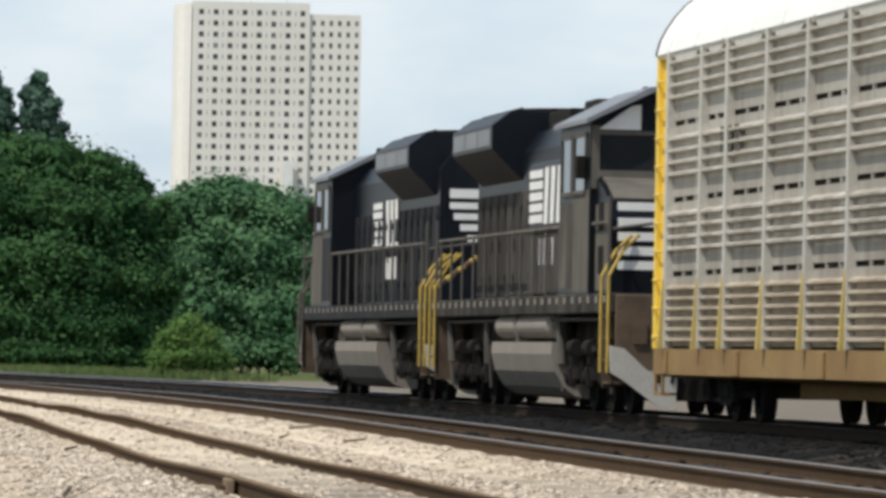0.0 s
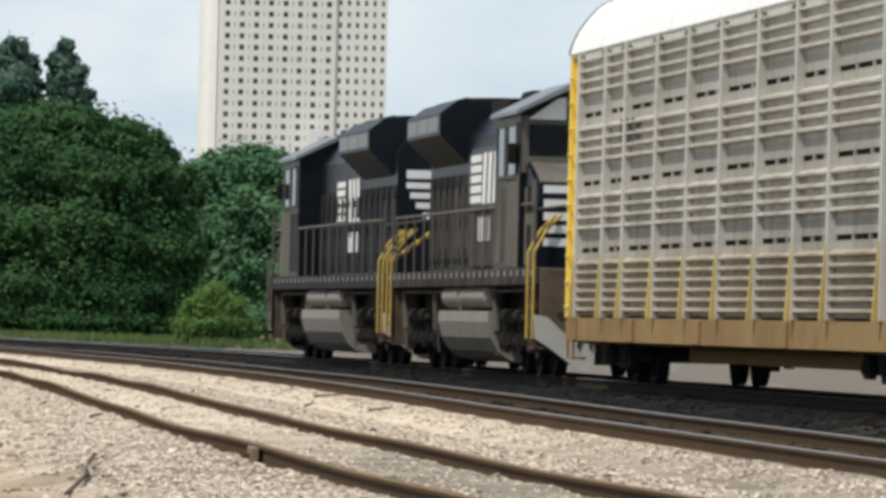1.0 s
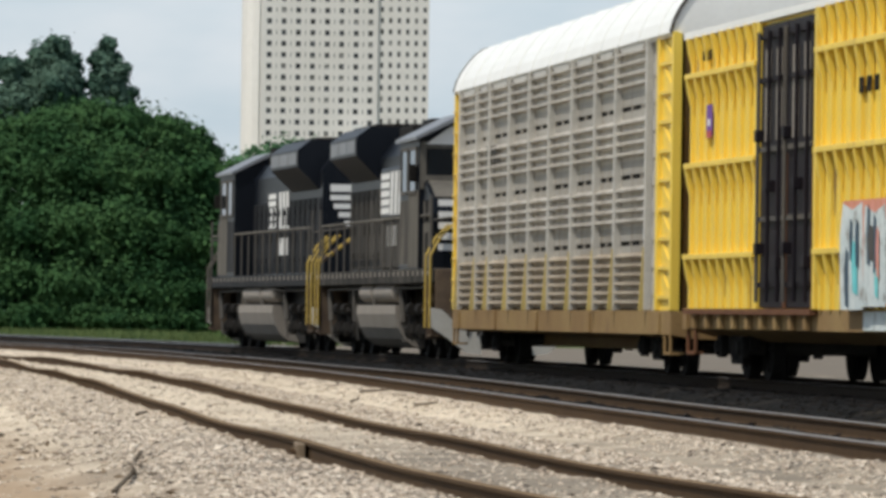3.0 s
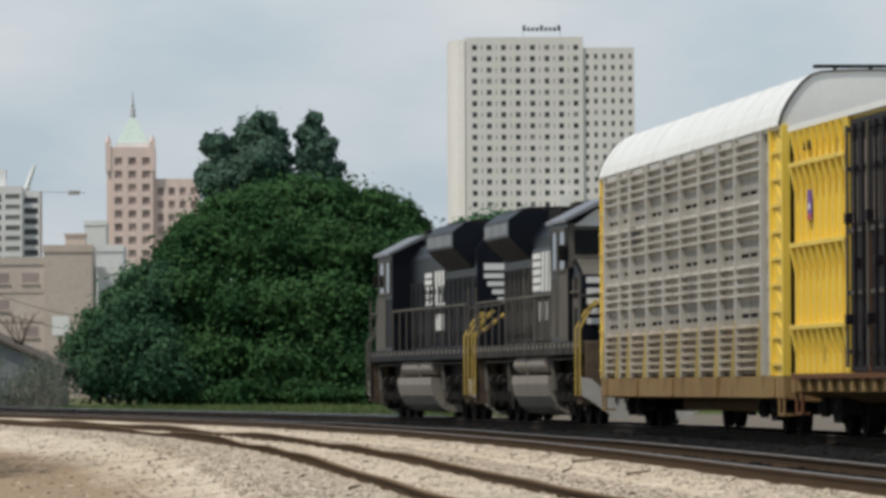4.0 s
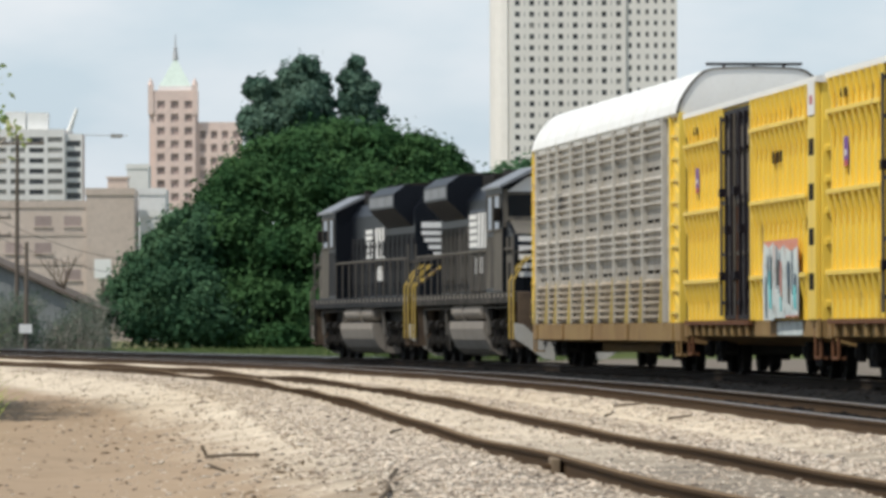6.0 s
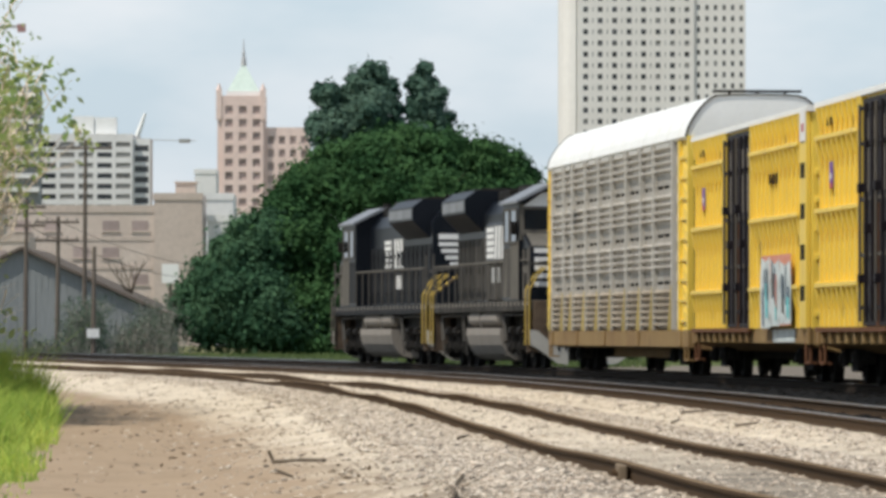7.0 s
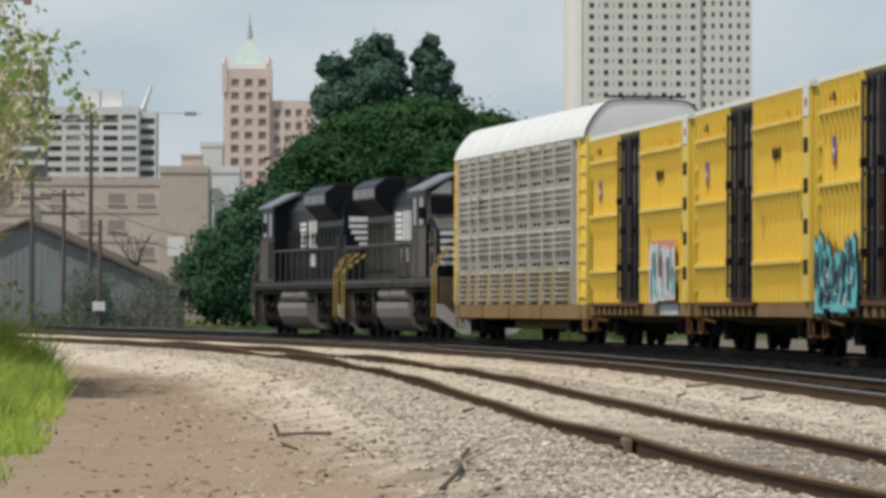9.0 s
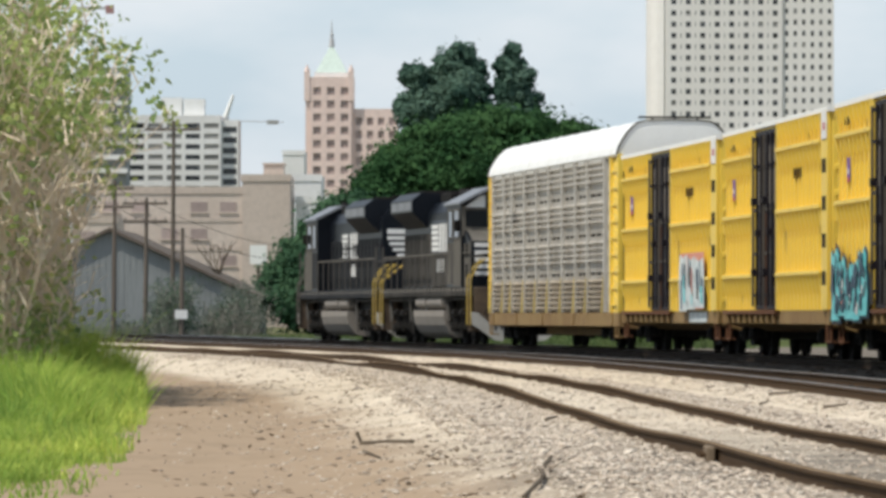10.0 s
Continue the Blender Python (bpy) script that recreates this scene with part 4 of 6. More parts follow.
            for f in (0.3, 0.72):
                plate(door, "pale_panel", x0 + (x1 - x0) * f - 0.22, x0 + (x1 - x0) * f + 0.22, 3.3, 4.55, s * 1.525, m_tank)
            for f, z in ((0.12, 1.55), (0.52, 2.6), (0.88, 1.75), (0.9, 3.3)):
                bm = bmesh.new()
                xx = x0 + (x1 - x0) * f
                box(bm, xx - 0.10, xx + 0.10, min(s * 1.52, s * 1.64), max(s * 1.52, s * 1.64), z, z + 0.16, 0.01)
                part("lock_keeper", bm, m_door, door)
            bm = bmesh.new()
            box(bm, x0 - 0.02, x0 + 0.10, min(s * 1.50, s * 1.545), max(s * 1.50, s * 1.545), 1.02, 3.1)
            part("rusty_edge", bm, m_rust, door)
        # door tracks
        bm = bmesh.new()
        box(bm, d0 - 0.1, L - 0.4, min(s * 1.48, s * 1.60), max(s * 1.48, s * 1.60), 0.93, 1.01)
        part("door_track", bm, m_rust, body)
        for k in range(9):
            xx = d0 - 0.1 + (L - 0.4 - d0) * (k + 0.5) / 9
            bm = bmesh.new()
            box(bm, xx - 0.09, xx + 0.09, min(s * 1.48, s * 1.57), max(s * 1.48, s * 1.57), 0.72, 0.93, 0.01)
            part("track_bracket", bm, m_sill, body)
        for end in (-1, 1):
            bm = bmesh.new()
            for x in (L - 0.75, L - 0.12):
                rod(bm, (end * x, s * 1.46, 0.36), (end * x, s * 1.46, 0.98), 0.03, sides=6)
            box(bm, min(end * (L - 0.75), end * (L - 0.12)), max(end * (L - 0.75), end * (L - 0.12)), min(s * 1.34, s * 1.49), max(s * 1.34, s * 1.49), 0.34, 0.39)
            part("stirrup", bm, m_rust, e)
            bm = bmesh.new()
            box(bm, min(end * (L - 0.3), end * (L + 0.02)), max(end * (L - 0.3), end * (L + 0.02)), min(s * 1.47, s * 1.53), max(s * 1.47, s * 1.53), 0.70, 1.02, 0.01)
            part("corner_plate", bm, m_sill, e)
        # end ladder; near-black plates on its face stand for shaded openings
        for xe in (-L + 0.42,):
            bm = bmesh.new()
            box(bm, xe - 0.36, xe + 0.56, min(s * 1.47, s * 1.56), max(s * 1.47, s * 1.56), 1.0, 4.97, 0.01)
            lad = part("ladder_panel", bm, m_yellow, e)
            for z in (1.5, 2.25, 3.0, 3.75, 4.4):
                plate(lad, "ladder_opening", xe - 0.2, xe + 0.4, z, z + 0.28, s * 1.56, m_black_and_shade)
        plate(e, "corner_tag", -L + 0.06, -L + 0.9, 4.42, 5.0, s * 1.565, m_white)
        plate(e, "corner_tag_mark", -L + 0.3, -L + 0.6, 4.6, 4.75, s * 1.572, m_red)
        # small signs, unreadable
        plate(e, "sign", L - 2.3, L - 1.8, 3.5, 3.95, s * 1.52, m_purple)
        plate(e, "sign_mark", L - 2.15, L - 1.95, 3.64, 3.74, s * 1.527, m_white)
        plate(e, "sign_mark", L - 2.25, L - 1.85, 3.47, 3.57, s * 1.527, m_red)
        for k in range(3):
            plate(e, "number_bar", -5.0 + k * 0.5, -4.7 + k * 0.5, 3.75, 3.95, s * 1.52, m_black_and_shade)
            plate(e, "number_bar", L - 1.6 - k * 0.3, L - 1.4 - k * 0.3, 4.6, 4.75, s * 1.52, m_black_and_shade)
    if spray == "white":
        rng = random.Random(5)
        plate(e, "sprayed_border", -7.60, -3.15, 1.05, 2.385, 1.602, m_spray_pink, "orange sprayed outline")
        # block letters with ragged edges, each over the border
        for k, (x0, x1) in enumerate(((-4.55, -3.08), (-6.0, -4.52), (-7.66, -5.95))):
            top, low = 2.36 - 0.05 * k, 1.0 + 0.04 * k
            edge = [(x0, low)] + [(x0 + rng.uniform(-0.08, 0.08), low + (top - low) * f) for f in (0.3, 0.6)] + [(x0 + 0.1, top), ((x0 + x1) / 2, top - rng.uniform(0.0, 0.12)), (x1 - 0.1, top)]
            edge += [(x1 + rng.uniform(-0.1, 0.1), low + (top - low) * f) for f in (0.7, 0.4)] + [(x1, low)]
            bm = bmesh.new()
            prism(bm, edge, 1.609, 1.612)
            part("sprayed_letter", bm, m_spray_white, e, "white block letter, unreadable")
            for q in range(5):
                x, z = rng.uniform(x0 + 0.1, x1 - 0.5), rng.uniform(low, top - 0.7)
                w, h = rng.uniform(0.16, 0.34), rng.uniform(0.35, 0.8)
                bm = bmesh.new()
                y = 1.613 + 0.003 * q
                prism(bm, [(x, z), (x + w, z + 0.04), (x + w * 1.3, z + h * 0.6), (x + w, z + h), (x + w * 0.2, z + h * 0.9)], y, y + 0.002)
                part("sprayed_stroke", bm, (m_spray_dark, m_spray_dark, m_grime, m_spray_teal, m_spray_pink if k == 1 else m_spray_dark)[q], e)
        # bare run below, down over the sill
        plate(e, "sprayed_drip", -7.3, -4.0, 0.74, 0.98, 1.485, m_spray_white)
    if spray == "teal":
        rng = random.Random(8)
        # filled letters side by side with ragged tops
        x = L - 0.25
        for k in range(5):
            w = (1.25, 1.05, 1.3, 1.0, 1.2)[k]
            low, top = 0.80 + rng.uniform(-0.04, 0.1), 1.98 + rng.uniform(-0.12, 0.25)
            edge = [(x - w, low), (x - w - rng.uniform(0, 0.2), low + 0.45), (x - w + 0.1, low + 0.85), (x - w + 0.05, top - 0.15), (x - w * 0.6, top), (x - w * 0.3, top - 0.2),
                    (x + 0.1, top - 0.05), (x + rng.uniform(0, 0.2), low + 0.7), (x - 0.05, low + 0.3), (x + 0.1, low)]
            for name, grow, mat, y in (("sprayed_outline", 0.09, m_spray_dark, 1.606 + 0.004 * k), ("sprayed_letter", 0.0, m_spray_teal, 1.640 + 0.004 * k)):
                cx, cz = x - w / 2, (low + top) / 2
                bm = bmesh.new()
                prism(bm, [(cx + (a_ - cx) * (1 + grow * 1.6), cz + (c_ - cz) * (1 + grow)) for a_, c_ in edge], y, y + 0.002)
                part(name, bm, mat, e, "teal sprayed letter, unreadable" if mat is m_spray_teal else "dark sprayed outline")
            for q in range(11):
                xx, zz = rng.uniform(x - w, x - 0.35), rng.uniform(low + 0.05, top - 0.4)
                sw, sh = rng.uniform(0.14, 0.32), rng.uniform(0.18, 0.42)
                y = 1.664 + 0.0024 * q
                lean_ = rng.uniform(-0.3, 0.3)
                bm = bmesh.new()
                prism(bm, [(xx, zz), (xx + sw, zz + 0.03), (xx + sw + lean_, zz + sh), (xx + lean_ - 0.05, zz + sh * 0.9)], y, y + 0.002)
                part("sprayed_stroke", bm, m_white if q == 2 else m_spray_pink if q == 4 and k == 1 else m_spray_dark, e)
            if k < 4:
                bm = bmesh.new()
                prism(bm, [(x - w * 0.6, top - 0.1), (x - w * 0.2, top - 0.1), (x - w * 0.3, top + 0.22)], 1.604, 1.606)
                part("sprayed_spike", bm, m_rust, e)
            x -= w
    for end in (-1, 1):
        bm = bmesh.new()
        for k in range(7):
            box(bm, min(end * L, end * (L + 0.06)), max(end * L, end * (L + 0.06)), -1.4, 1.4, 1.2 + k * 0.52, 1.32 + k * 0.52, 0.02)
        part("end_ribs", bm, m_yellow, body)
        coupler(e, end * L, end)
    truck(e, 7.0, (-0.88, 0.88), 0.46, False)
    truck(e, -7.0, (-0.88, 0.88), 0.46, False)
    return e


CARS = [(locomotive("black diesel locomotive with white side emblem, leading the train", m_dusty), -35.9, 6.6, False),
        (locomotive("dusty black diesel locomotive, white-striped nose towards the autorack", m_dustier), -14.3, 6.6, True),
        (autorack(), 13.6, 9.9, False),
        (boxcar("yellow boxcar with black doors and a white sprayed patch", "white"), 37.8, 7.0, False),
        (boxcar("clean yellow boxcar with black double doors"), 58.1, 7.0, False),
        (boxcar("yellow boxcar with black doors and teal spray paint", "teal"), 78.4, 7.0, False)]


def motions():
    for ob, a, half, turned in CARS:
        spin = Matrix.Rotation(math.pi, 4, "Z") if turned else Matrix.Identity(4)
        walk(ob, [(i * 0.5, car_pose(i * 0.5, a, half) @ spin) for i in range(21)])
    backwards = {ob for ob, a, half, turned in CARS if turned}
    for ob, rest, r, car in WHEELS:
        sign = -1 if car in backwards else 1
        place, facing = Matrix.Translation(rest.translation), rest.to_3x3().to_4x4()
        walk(ob, [(i / 30, place @ Matrix.Rotation(sign * (travelled(0) - travelled(i / 30)) / r, 4, "Y") @ facing) for i in range(301)])


# ---- distance: helpers ----
HORIZON_SCALE = 11323.1


def seen_x(col, y):
    """World x of a direction column (784 straight ahead) at distance y."""
    return (col - 784.0) / HORIZON_SCALE * y


def seen_z(row, y):
    return EYE.z - (row - 529.8) / HORIZON_SCALE * y


m_concrete = surface("pale_concrete", (0.80, 0.77, 0.72), 0.85, second=(0.72, 0.68, 0.62), scale=0.06, amount=0.6, grain=0.6, grain_amount=0.1, bump=0.05)
m_white_wall = surface("white_wall", (0.82, 0.81, 0.78), 0.8, second=(0.62, 0.60, 0.57), scale=0.1, amount=0.5, grain=1.0, grain_amount=0.12, bump=0.05)
# pink wall paled in its base colour for distance haze
m_pink = surface("pink_stone", (0.80, 0.64, 0.57), 0.85, second=(0.74, 0.575, 0.505), scale=0.12, amount=0.6, grain=0.8, grain_amount=0.15, bump=0.05)
m_beige = surface("beige_brick", (0.66, 0.565, 0.49), 0.9, second=(0.58, 0.485, 0.41), scale=0.15, amount=0.7, grain=1.5, grain_amount=0.25, bump=0.1, dirt=(0.52, 0.43, 0.365), dirt_scale=0.12)
m_brown_wall = surface("brown_wall", (0.58, 0.49, 0.42), 0.9, second=(0.50, 0.415, 0.35), scale=0.2, grain=1.5, bump=0.1)
m_copper = surface("green_copper", (0.62, 0.72, 0.64), 0.7, second=(0.55, 0.64, 0.58), scale=0.3, grain=1)
m_pane = surface("dark_pane", (0.05, 0.055, 0.06), 0.25, grain=2, grain_amount=0.1, bump=0, per_piece=0.5)
m_pane_pale = surface("grey_pane", (0.30, 0.29, 0.27), 0.5, grain=2, grain_amount=0.1, bump=0, per_piece=0.4)
# rosy panes: distance haze and reflected sky put into the colour
m_pane_rose = surface("hazed_pane_rose", (0.42, 0.33, 0.30), 0.5, grain=2, grain_amount=0.1, bump=0, per_piece=0.25)
m_shed = surface("shed_metal", (0.265, 0.28, 0.275), 0.7, second=(0.22, 0.23, 0.225), scale=0.5, amount=0.7, grain=6, bump=0.05, streak=(1, 1, 0.2))
m_pole = surface("weathered_pole", (0.13, 0.105, 0.085), 0.9, second=(0.2, 0.17, 0.14), scale=1, grain=12, streak=(1, 1, 0.1))
m_steel = surface("crane_steel", (0.5, 0.5, 0.5), 0.6, second=(0.4, 0.4, 0.4))


def facade(parent, x0, x1, y, z_lo, z_hi, cols, row_h, win_w, win_h, wall, first_drop=1.0, rows=None, pane_of=None, proud=0.35, cap=0):
    """A front that faces the camera: panes of their own behind a grid of piers and bands."""
    w = (x1 - x0) / cols
    rows = rows or int((z_hi - z_lo - first_drop) / row_h)
    bm = bmesh.new()
    edges = [x0]
    for c in range(cols):
        mid = x0 + (c + 0.5) * w
        box(bm, edges[-1], mid - win_w / 2, y - proud, y, z_lo, z_hi)
        edges.append(mid + win_w / 2)
    box(bm, edges[-1], x1, y - proud, y, z_lo, z_hi)
    for c in range(cols):
        mid = x0 + (c + 0.5) * w
        last = z_hi
        for r in range(rows):
            top = z_hi - first_drop - r * row_h
            box(bm, mid - win_w / 2, mid + win_w / 2, y - proud + 0.02, y, top, last)
            last = top - win_h
        box(bm, mid - win_w / 2, mid + win_w / 2, y - proud + 0.02, y, z_lo, last)
    part("front_wall", bm, wall, parent)
    shape = {}
    for r in range(rows):
        for c in range(cols):
            mat = pane_of(r, c) if pane_of else m_pane
            at = Matrix.Translation((x0 + (c + 0.5) * w, y - 0.03, z_hi - first_drop - r * row_h - win_h / 2))
            if mat not in shape:
                bm = bmesh.new()
                box(bm, -win_w / 2, win_w / 2, -0.02, 0.02, -win_h / 2, win_h / 2)
                shape[mat] = part("window", bm, mat, parent)
                shape[mat].matrix_basis = at
            else:
                again("window", shape[mat], parent, m=at)


def core(parent, name, x0, x1, y0, y1, z0, z1, mat):
    bm = bmesh.new()
    box(bm, x0, x1, y0, y1, z0, z1)
    return part(name, bm, mat, parent)


# ---- white tower ----
def tower():
    e = thing("tower_block", "tall white concrete tower with rows of small dark windows", "tower")
    y = 1540.0
    x0, xm, x1 = seen_x(1019, y), seen_x(1256, y), seen_x(1347, y)
    xs = seen_x(1046, y)
    top, low = seen_z(-88, y), seen_z(-69, y)
    core(e, "wall", xs, xm, y, y + 30, -1, top, m_concrete)
    core(e, "wall", xm, x1, y + 0.5, y + 30, -1, low, m_concrete)
    # rounded corner on the far side of the front
    bm = bmesh.new()
    ring = [(xs, y - 0.3), (xs - 1.6, y + 0.5), (xs - 2.9, y + 2.5), (x0, y + 6), (x0, y + 28), (xs, y + 28)]
    lo = [bm.verts.new((a, b, -1)) for a, b in ring]
    hi = [bm.verts.new((a, b, top - 0.6)) for a, b in ring]
    bm.faces.new(lo)
    bm.faces.new(hi[::-1])
    for i in range(len(ring)):
        bm.faces.new((lo[i], hi[i], hi[(i + 1) % len(ring)], lo[(i + 1) % len(ring)]))
    bmesh.ops.recalc_face_normals(bm, faces=bm.faces)
    part("corner", bm, m_concrete, e)
    rng = random.Random(3)

    def pane_of(r, c):
        return m_pane_pale if rng.random() < 0.22 else m_pane
    facade(e, seen_x(1051, y), xm, y, -1, top, 8, 2.70, 1.15, 1.25, m_concrete, 1.9, rows=19, pane_of=pane_of)
    facade(e, xm, x1, y + 0.5, -1, low, 6, 2.70, 0.75, 1.20, m_concrete, 1.5, rows=18, pane_of=pane_of)
    # narrow slits between the wide windows
    slit = None
    for c in range(7):
        xx = seen_x(1051, y) + (c + 1) * (xm - seen_x(1051, y)) / 8
        for r in range(19):
            at = Matrix.Translation((xx, y - 0.355, top - 1.9 - r * 2.7 - 0.62))
            if slit is None:
                bm = bmesh.new()
                box(bm, -0.14, 0.14, -0.015, 0.015, -0.525, 0.525)
                slit = part("slit", bm, m_pane_pale, e)
                slit.matrix_basis = at
            else:
                again("slit", slit, e, m=at)
    # roof sign, unreadable
    sx0 = seen_x(1150, y)
    for k in range(9):
        xx = sx0 + k * 1.05
        core(e, "sign_bar", xx, xx + 0.7, y + 3, y + 3.3, top + 1.6, top + 2.5 + 0.5 * (k % 4 == 0), m_pane)
    for xx in (sx0, sx0 + 9.0):
        core(e, "sign_post", xx, xx + 0.15, y + 3.1, y + 3.2, top - 0.2, top + 2.6, m_steel)
    core(e, "rooftop_box", seen_x(1290, 1300), seen_x(1312, 1300), 1536, 1539, -1, seen_z(190, 1530), m_white_wall)
    return e


tower()


# ---- white office block, pink tower with spire, beige blocks ----
def office_block():
    e = thing("office_block", "white office block with dark ribbon windows and roof plant", "building")
    y = 1500.0
    x0, x1 = seen_x(97, y), seen_x(262, y)
    top = seen_z(172, y)
    core(e, "wall", x0, x1, y, y + 14, -1, top, m_white_wall)
    facade(e, x0, x1, y, -1, top, 5, 2.45, 3.4, 1.2, m_white_wall, 1.9, rows=9, pane_of=lambda r, c: m_pane if (r * 3 + c) % 3 == 0 else m_pane_pale)
    core(e, "side_wing", x1, seen_x(293, y), y + 2, y + 14, -1, seen_z(180, y), m_pink)
    facade(e, x1, seen_x(293, y), y + 2, -1, seen_z(180, y), 1, 2.45, 3.3, 1.4, m_white_wall, 1.6, rows=7)
    core(e, "roof_plant", seen_x(155, y), seen_x(192, y), y + 3, y + 9, top - 0.2, seen_z(140, y), m_roof)
    core(e, "roof_plant", seen_x(195, y), seen_x(232, y), y + 3, y + 9, top - 0.2, seen_z(142, y), m_roof)
    return e


def balcony_block():
    e = thing("apartment_block", "pale grey block of flats with banded balconies", "building")
    y = 1450.0
    x0, x1 = seen_x(5, y), seen_x(95, y)
    core(e, "wall", x0, x1, y, y + 15, -1, seen_z(88, y), m_shed)
    for k in range(8):
        z = seen_z(100 + k * 24, y)
        bm = bmesh.new()
        box(bm, x0 - 0.3, x1 + 0.3, y - 1.6, y, z - 0.9, z + 0.2)
        part("balcony", bm, m_white_wall, e)
    return e


def spire_tower():
    e = thing("spire_building", "pink stone building with green copper roof and spire", "building")
    y = 1600.0
    x0, x1 = seen_x(412, y), seen_x(497, y)
    top = seen_z(104, y)
    core(e, "tower_wall", x0, x1, y, y + 12, -1, top, m_pink)
    facade(e, x0 + 1.2, x1 - 0.5, y, -1, top, 3, 3.3, 1.9, 1.9, m_pink, 2.6, rows=9, proud=0.5, pane_of=lambda r, c: m_pane_rose)
    core(e, "wing_wall", x1, seen_x(575, y), y + 1.5, y + 14, -1, seen_z(160, y), m_pink)
    facade(e, x1, seen_x(575, y), y + 1.5, -1, seen_z(160, y), 4, 3.3, 1.5, 1.9, m_pink, 2.2, rows=7, proud=0.5, pane_of=lambda r, c: m_pane_rose)
    for x in (x0 + 0.4, x1 - 0.6):
        bm = bmesh.new()
        box(bm, x - 0.7, x + 0.7, y - 0.7, y + 0.7, top - 6, top + 1.4)
        rod(bm, (x, y, top + 1.4), (x, y, top + 3.2), 0.8, 0.05, sides=4)
        part("turret", bm, m_pink, e)
    cx = (x0 + x1) / 2 + 0.4
    bm = bmesh.new()
    box(bm, cx - 4.2, cx + 4.2, y + 1.2, y + 10, top, top + 1.2)
    part("parapet", bm, m_white_wall, e)
    bm = bmesh.new()
    m = Matrix.Translation((cx, y + 5.5, top + 1.2 + 3.4)) @ Matrix.Rotation(radians(45), 4, "Z")
    bmesh.ops.create_cone(bm, cap_ends=True, segments=4, radius1=5.6, radius2=0.5, depth=6.8, matrix=m)
    roof = part("roof", bm, m_copper, e)
    bm = bmesh.new()
    rod(bm, (cx, y + 5.5, top + 7.8), (cx, y + 5.5, top + 10.0), 0.75, 0.5)
    rod(bm, (cx, y + 5.5, top + 10.0), (cx, y + 5.5, seen_z(2, y)), 0.30, 0.07)
    bmesh.ops.create_icosphere(bm, subdivisions=1, radius=0.55, matrix=Matrix.Translation((cx, y + 5.5, seen_z(28, y))))
    part("spire", bm, m_steel, roof)
    return e


def low_blocks():
    rows = ((0, 78, 352, 470, 905, m_beige), (40, 300, 300, 560, 930, m_beige), (300, 385, 278, 560, 929.6, m_brown_wall), 
            (375, 440, 278, 560, 980, m_white_wall), (372, 410, 235, 300, 1400, m_white_wall), (395, 560, 317, 340, 940, m_roof))
    for c0, c1, r0, r1, y, mat in rows:
        e = thing("low_building", "old beige brick warehouse with flat roof" if mat in (m_beige, m_brown_wall) else "pale low building with flat white roof", "building", "low buildings before the towers")
        x0, x1, z1 = seen_x(c0, y), seen_x(c1, y), seen_z(r0, y)
        core(e, "wall", x0, x1, y, y + 18, -1, z1, mat)
        core(e, "parapet", x0 - 0.15, x1 + 0.15, y - 0.15, y + 0.1, z1 - 0.9, z1 + 0.12, m_brown_wall if mat is m_beige else mat)
        if mat is m_beige:
            n = max(2, int((x1 - x0) / 4.2))
            for r in range(3):
                for c in range(n):
                    if (r + c) % 3 == 2:
                        continue
                    xx, zz = x0 + (c + 0.25) * (x1 - x0) / n, z1 - 3.6 - r * 3.9
                    if zz < 1:
                        continue
                    core(e, "window", xx, xx + 2.4, y - 0.06, y + 0.02, zz, zz + 1.5, m_pane_rose)
                    core(e, "window_sill", xx - 0.2, xx + 2.6, y - 0.2, y - 0.06, zz - 0.2, zz, m_beige)
            for r in range(2):
                core(e, "band", x0, x1, y - 0.1, y + 0.02, z1 - 5.0 - r * 4.2, z1 - 4.5 - r * 4.2, m_brown_wall)


def roof_hut(c0, c1, r0, r1, y, label, mat):
    e = thing("roof_hut", label, "roof hut", "huts on the warehouse roofs")
    core(e, "wall", seen_x(c0, y), seen_x(c1, y), y + 4, y + 9, seen_z(r1, y), seen_z(r0, y), mat)
    core(e, "cap", seen_x(c0 - 2, y), seen_x(c1 + 2, y), y + 3.8, y + 9.2, seen_z(r0, y), seen_z(r0 - 3, y), m_brown_wall)


roof_hut(300, 316, 284, 304, 930, "small dark plant hut on a flat roof", m_pane_pale)
roof_hut(336, 372, 258, 280, 940, "brown brick stair hut on a flat roof", m_brown_wall)
office_block()
balcony_block()
spire_tower()
low_blocks()


def billboard(col, row, w, h, y, label):
    e = thing("billboard", label, "billboard")
    core(e, "panel", seen_x(col, y), seen_x(col + w, y), y, y + 0.3, seen_z(row + h, y), seen_z(row, y), m_roof)
    core(e, "post", seen_x(col + w / 2, y) - 0.15, seen_x(col + w / 2, y) + 0.15, y + 0.3, y + 0.6, -0.9, seen_z(row, y), m_pole)


# flat panel stands in for an irregular white shape; its post is added
billboard(314, 402, 30, 34, 620, "white panel on an added post, standing for a pale shape")


def crane():
    e = thing("tower_crane", "slender tower crane with red counterweight over the roofs", "crane")
    y = 1650.0
    mx = seen_x(-60, y)
    bm = bmesh.new()
    box(bm, mx - 0.8, mx + 0.8, y - 0.8, y + 0.8, -1, seen_z(-16, y))
    part("mast", bm, m_steel, e)
    bm = bmesh.new()
    box(bm, mx - 2, seen_x(62, y), y - 0.4, y + 0.4, seen_z(-15, y), seen_z(-20, y))
    part("jib", bm, m_steel, e)
    core(e, "counterweight", seen_x(58, y), seen_x(72, y), y - 1, y + 1, seen_z(-8, y), seen_z(-22, y), m_faded_red)


crane()


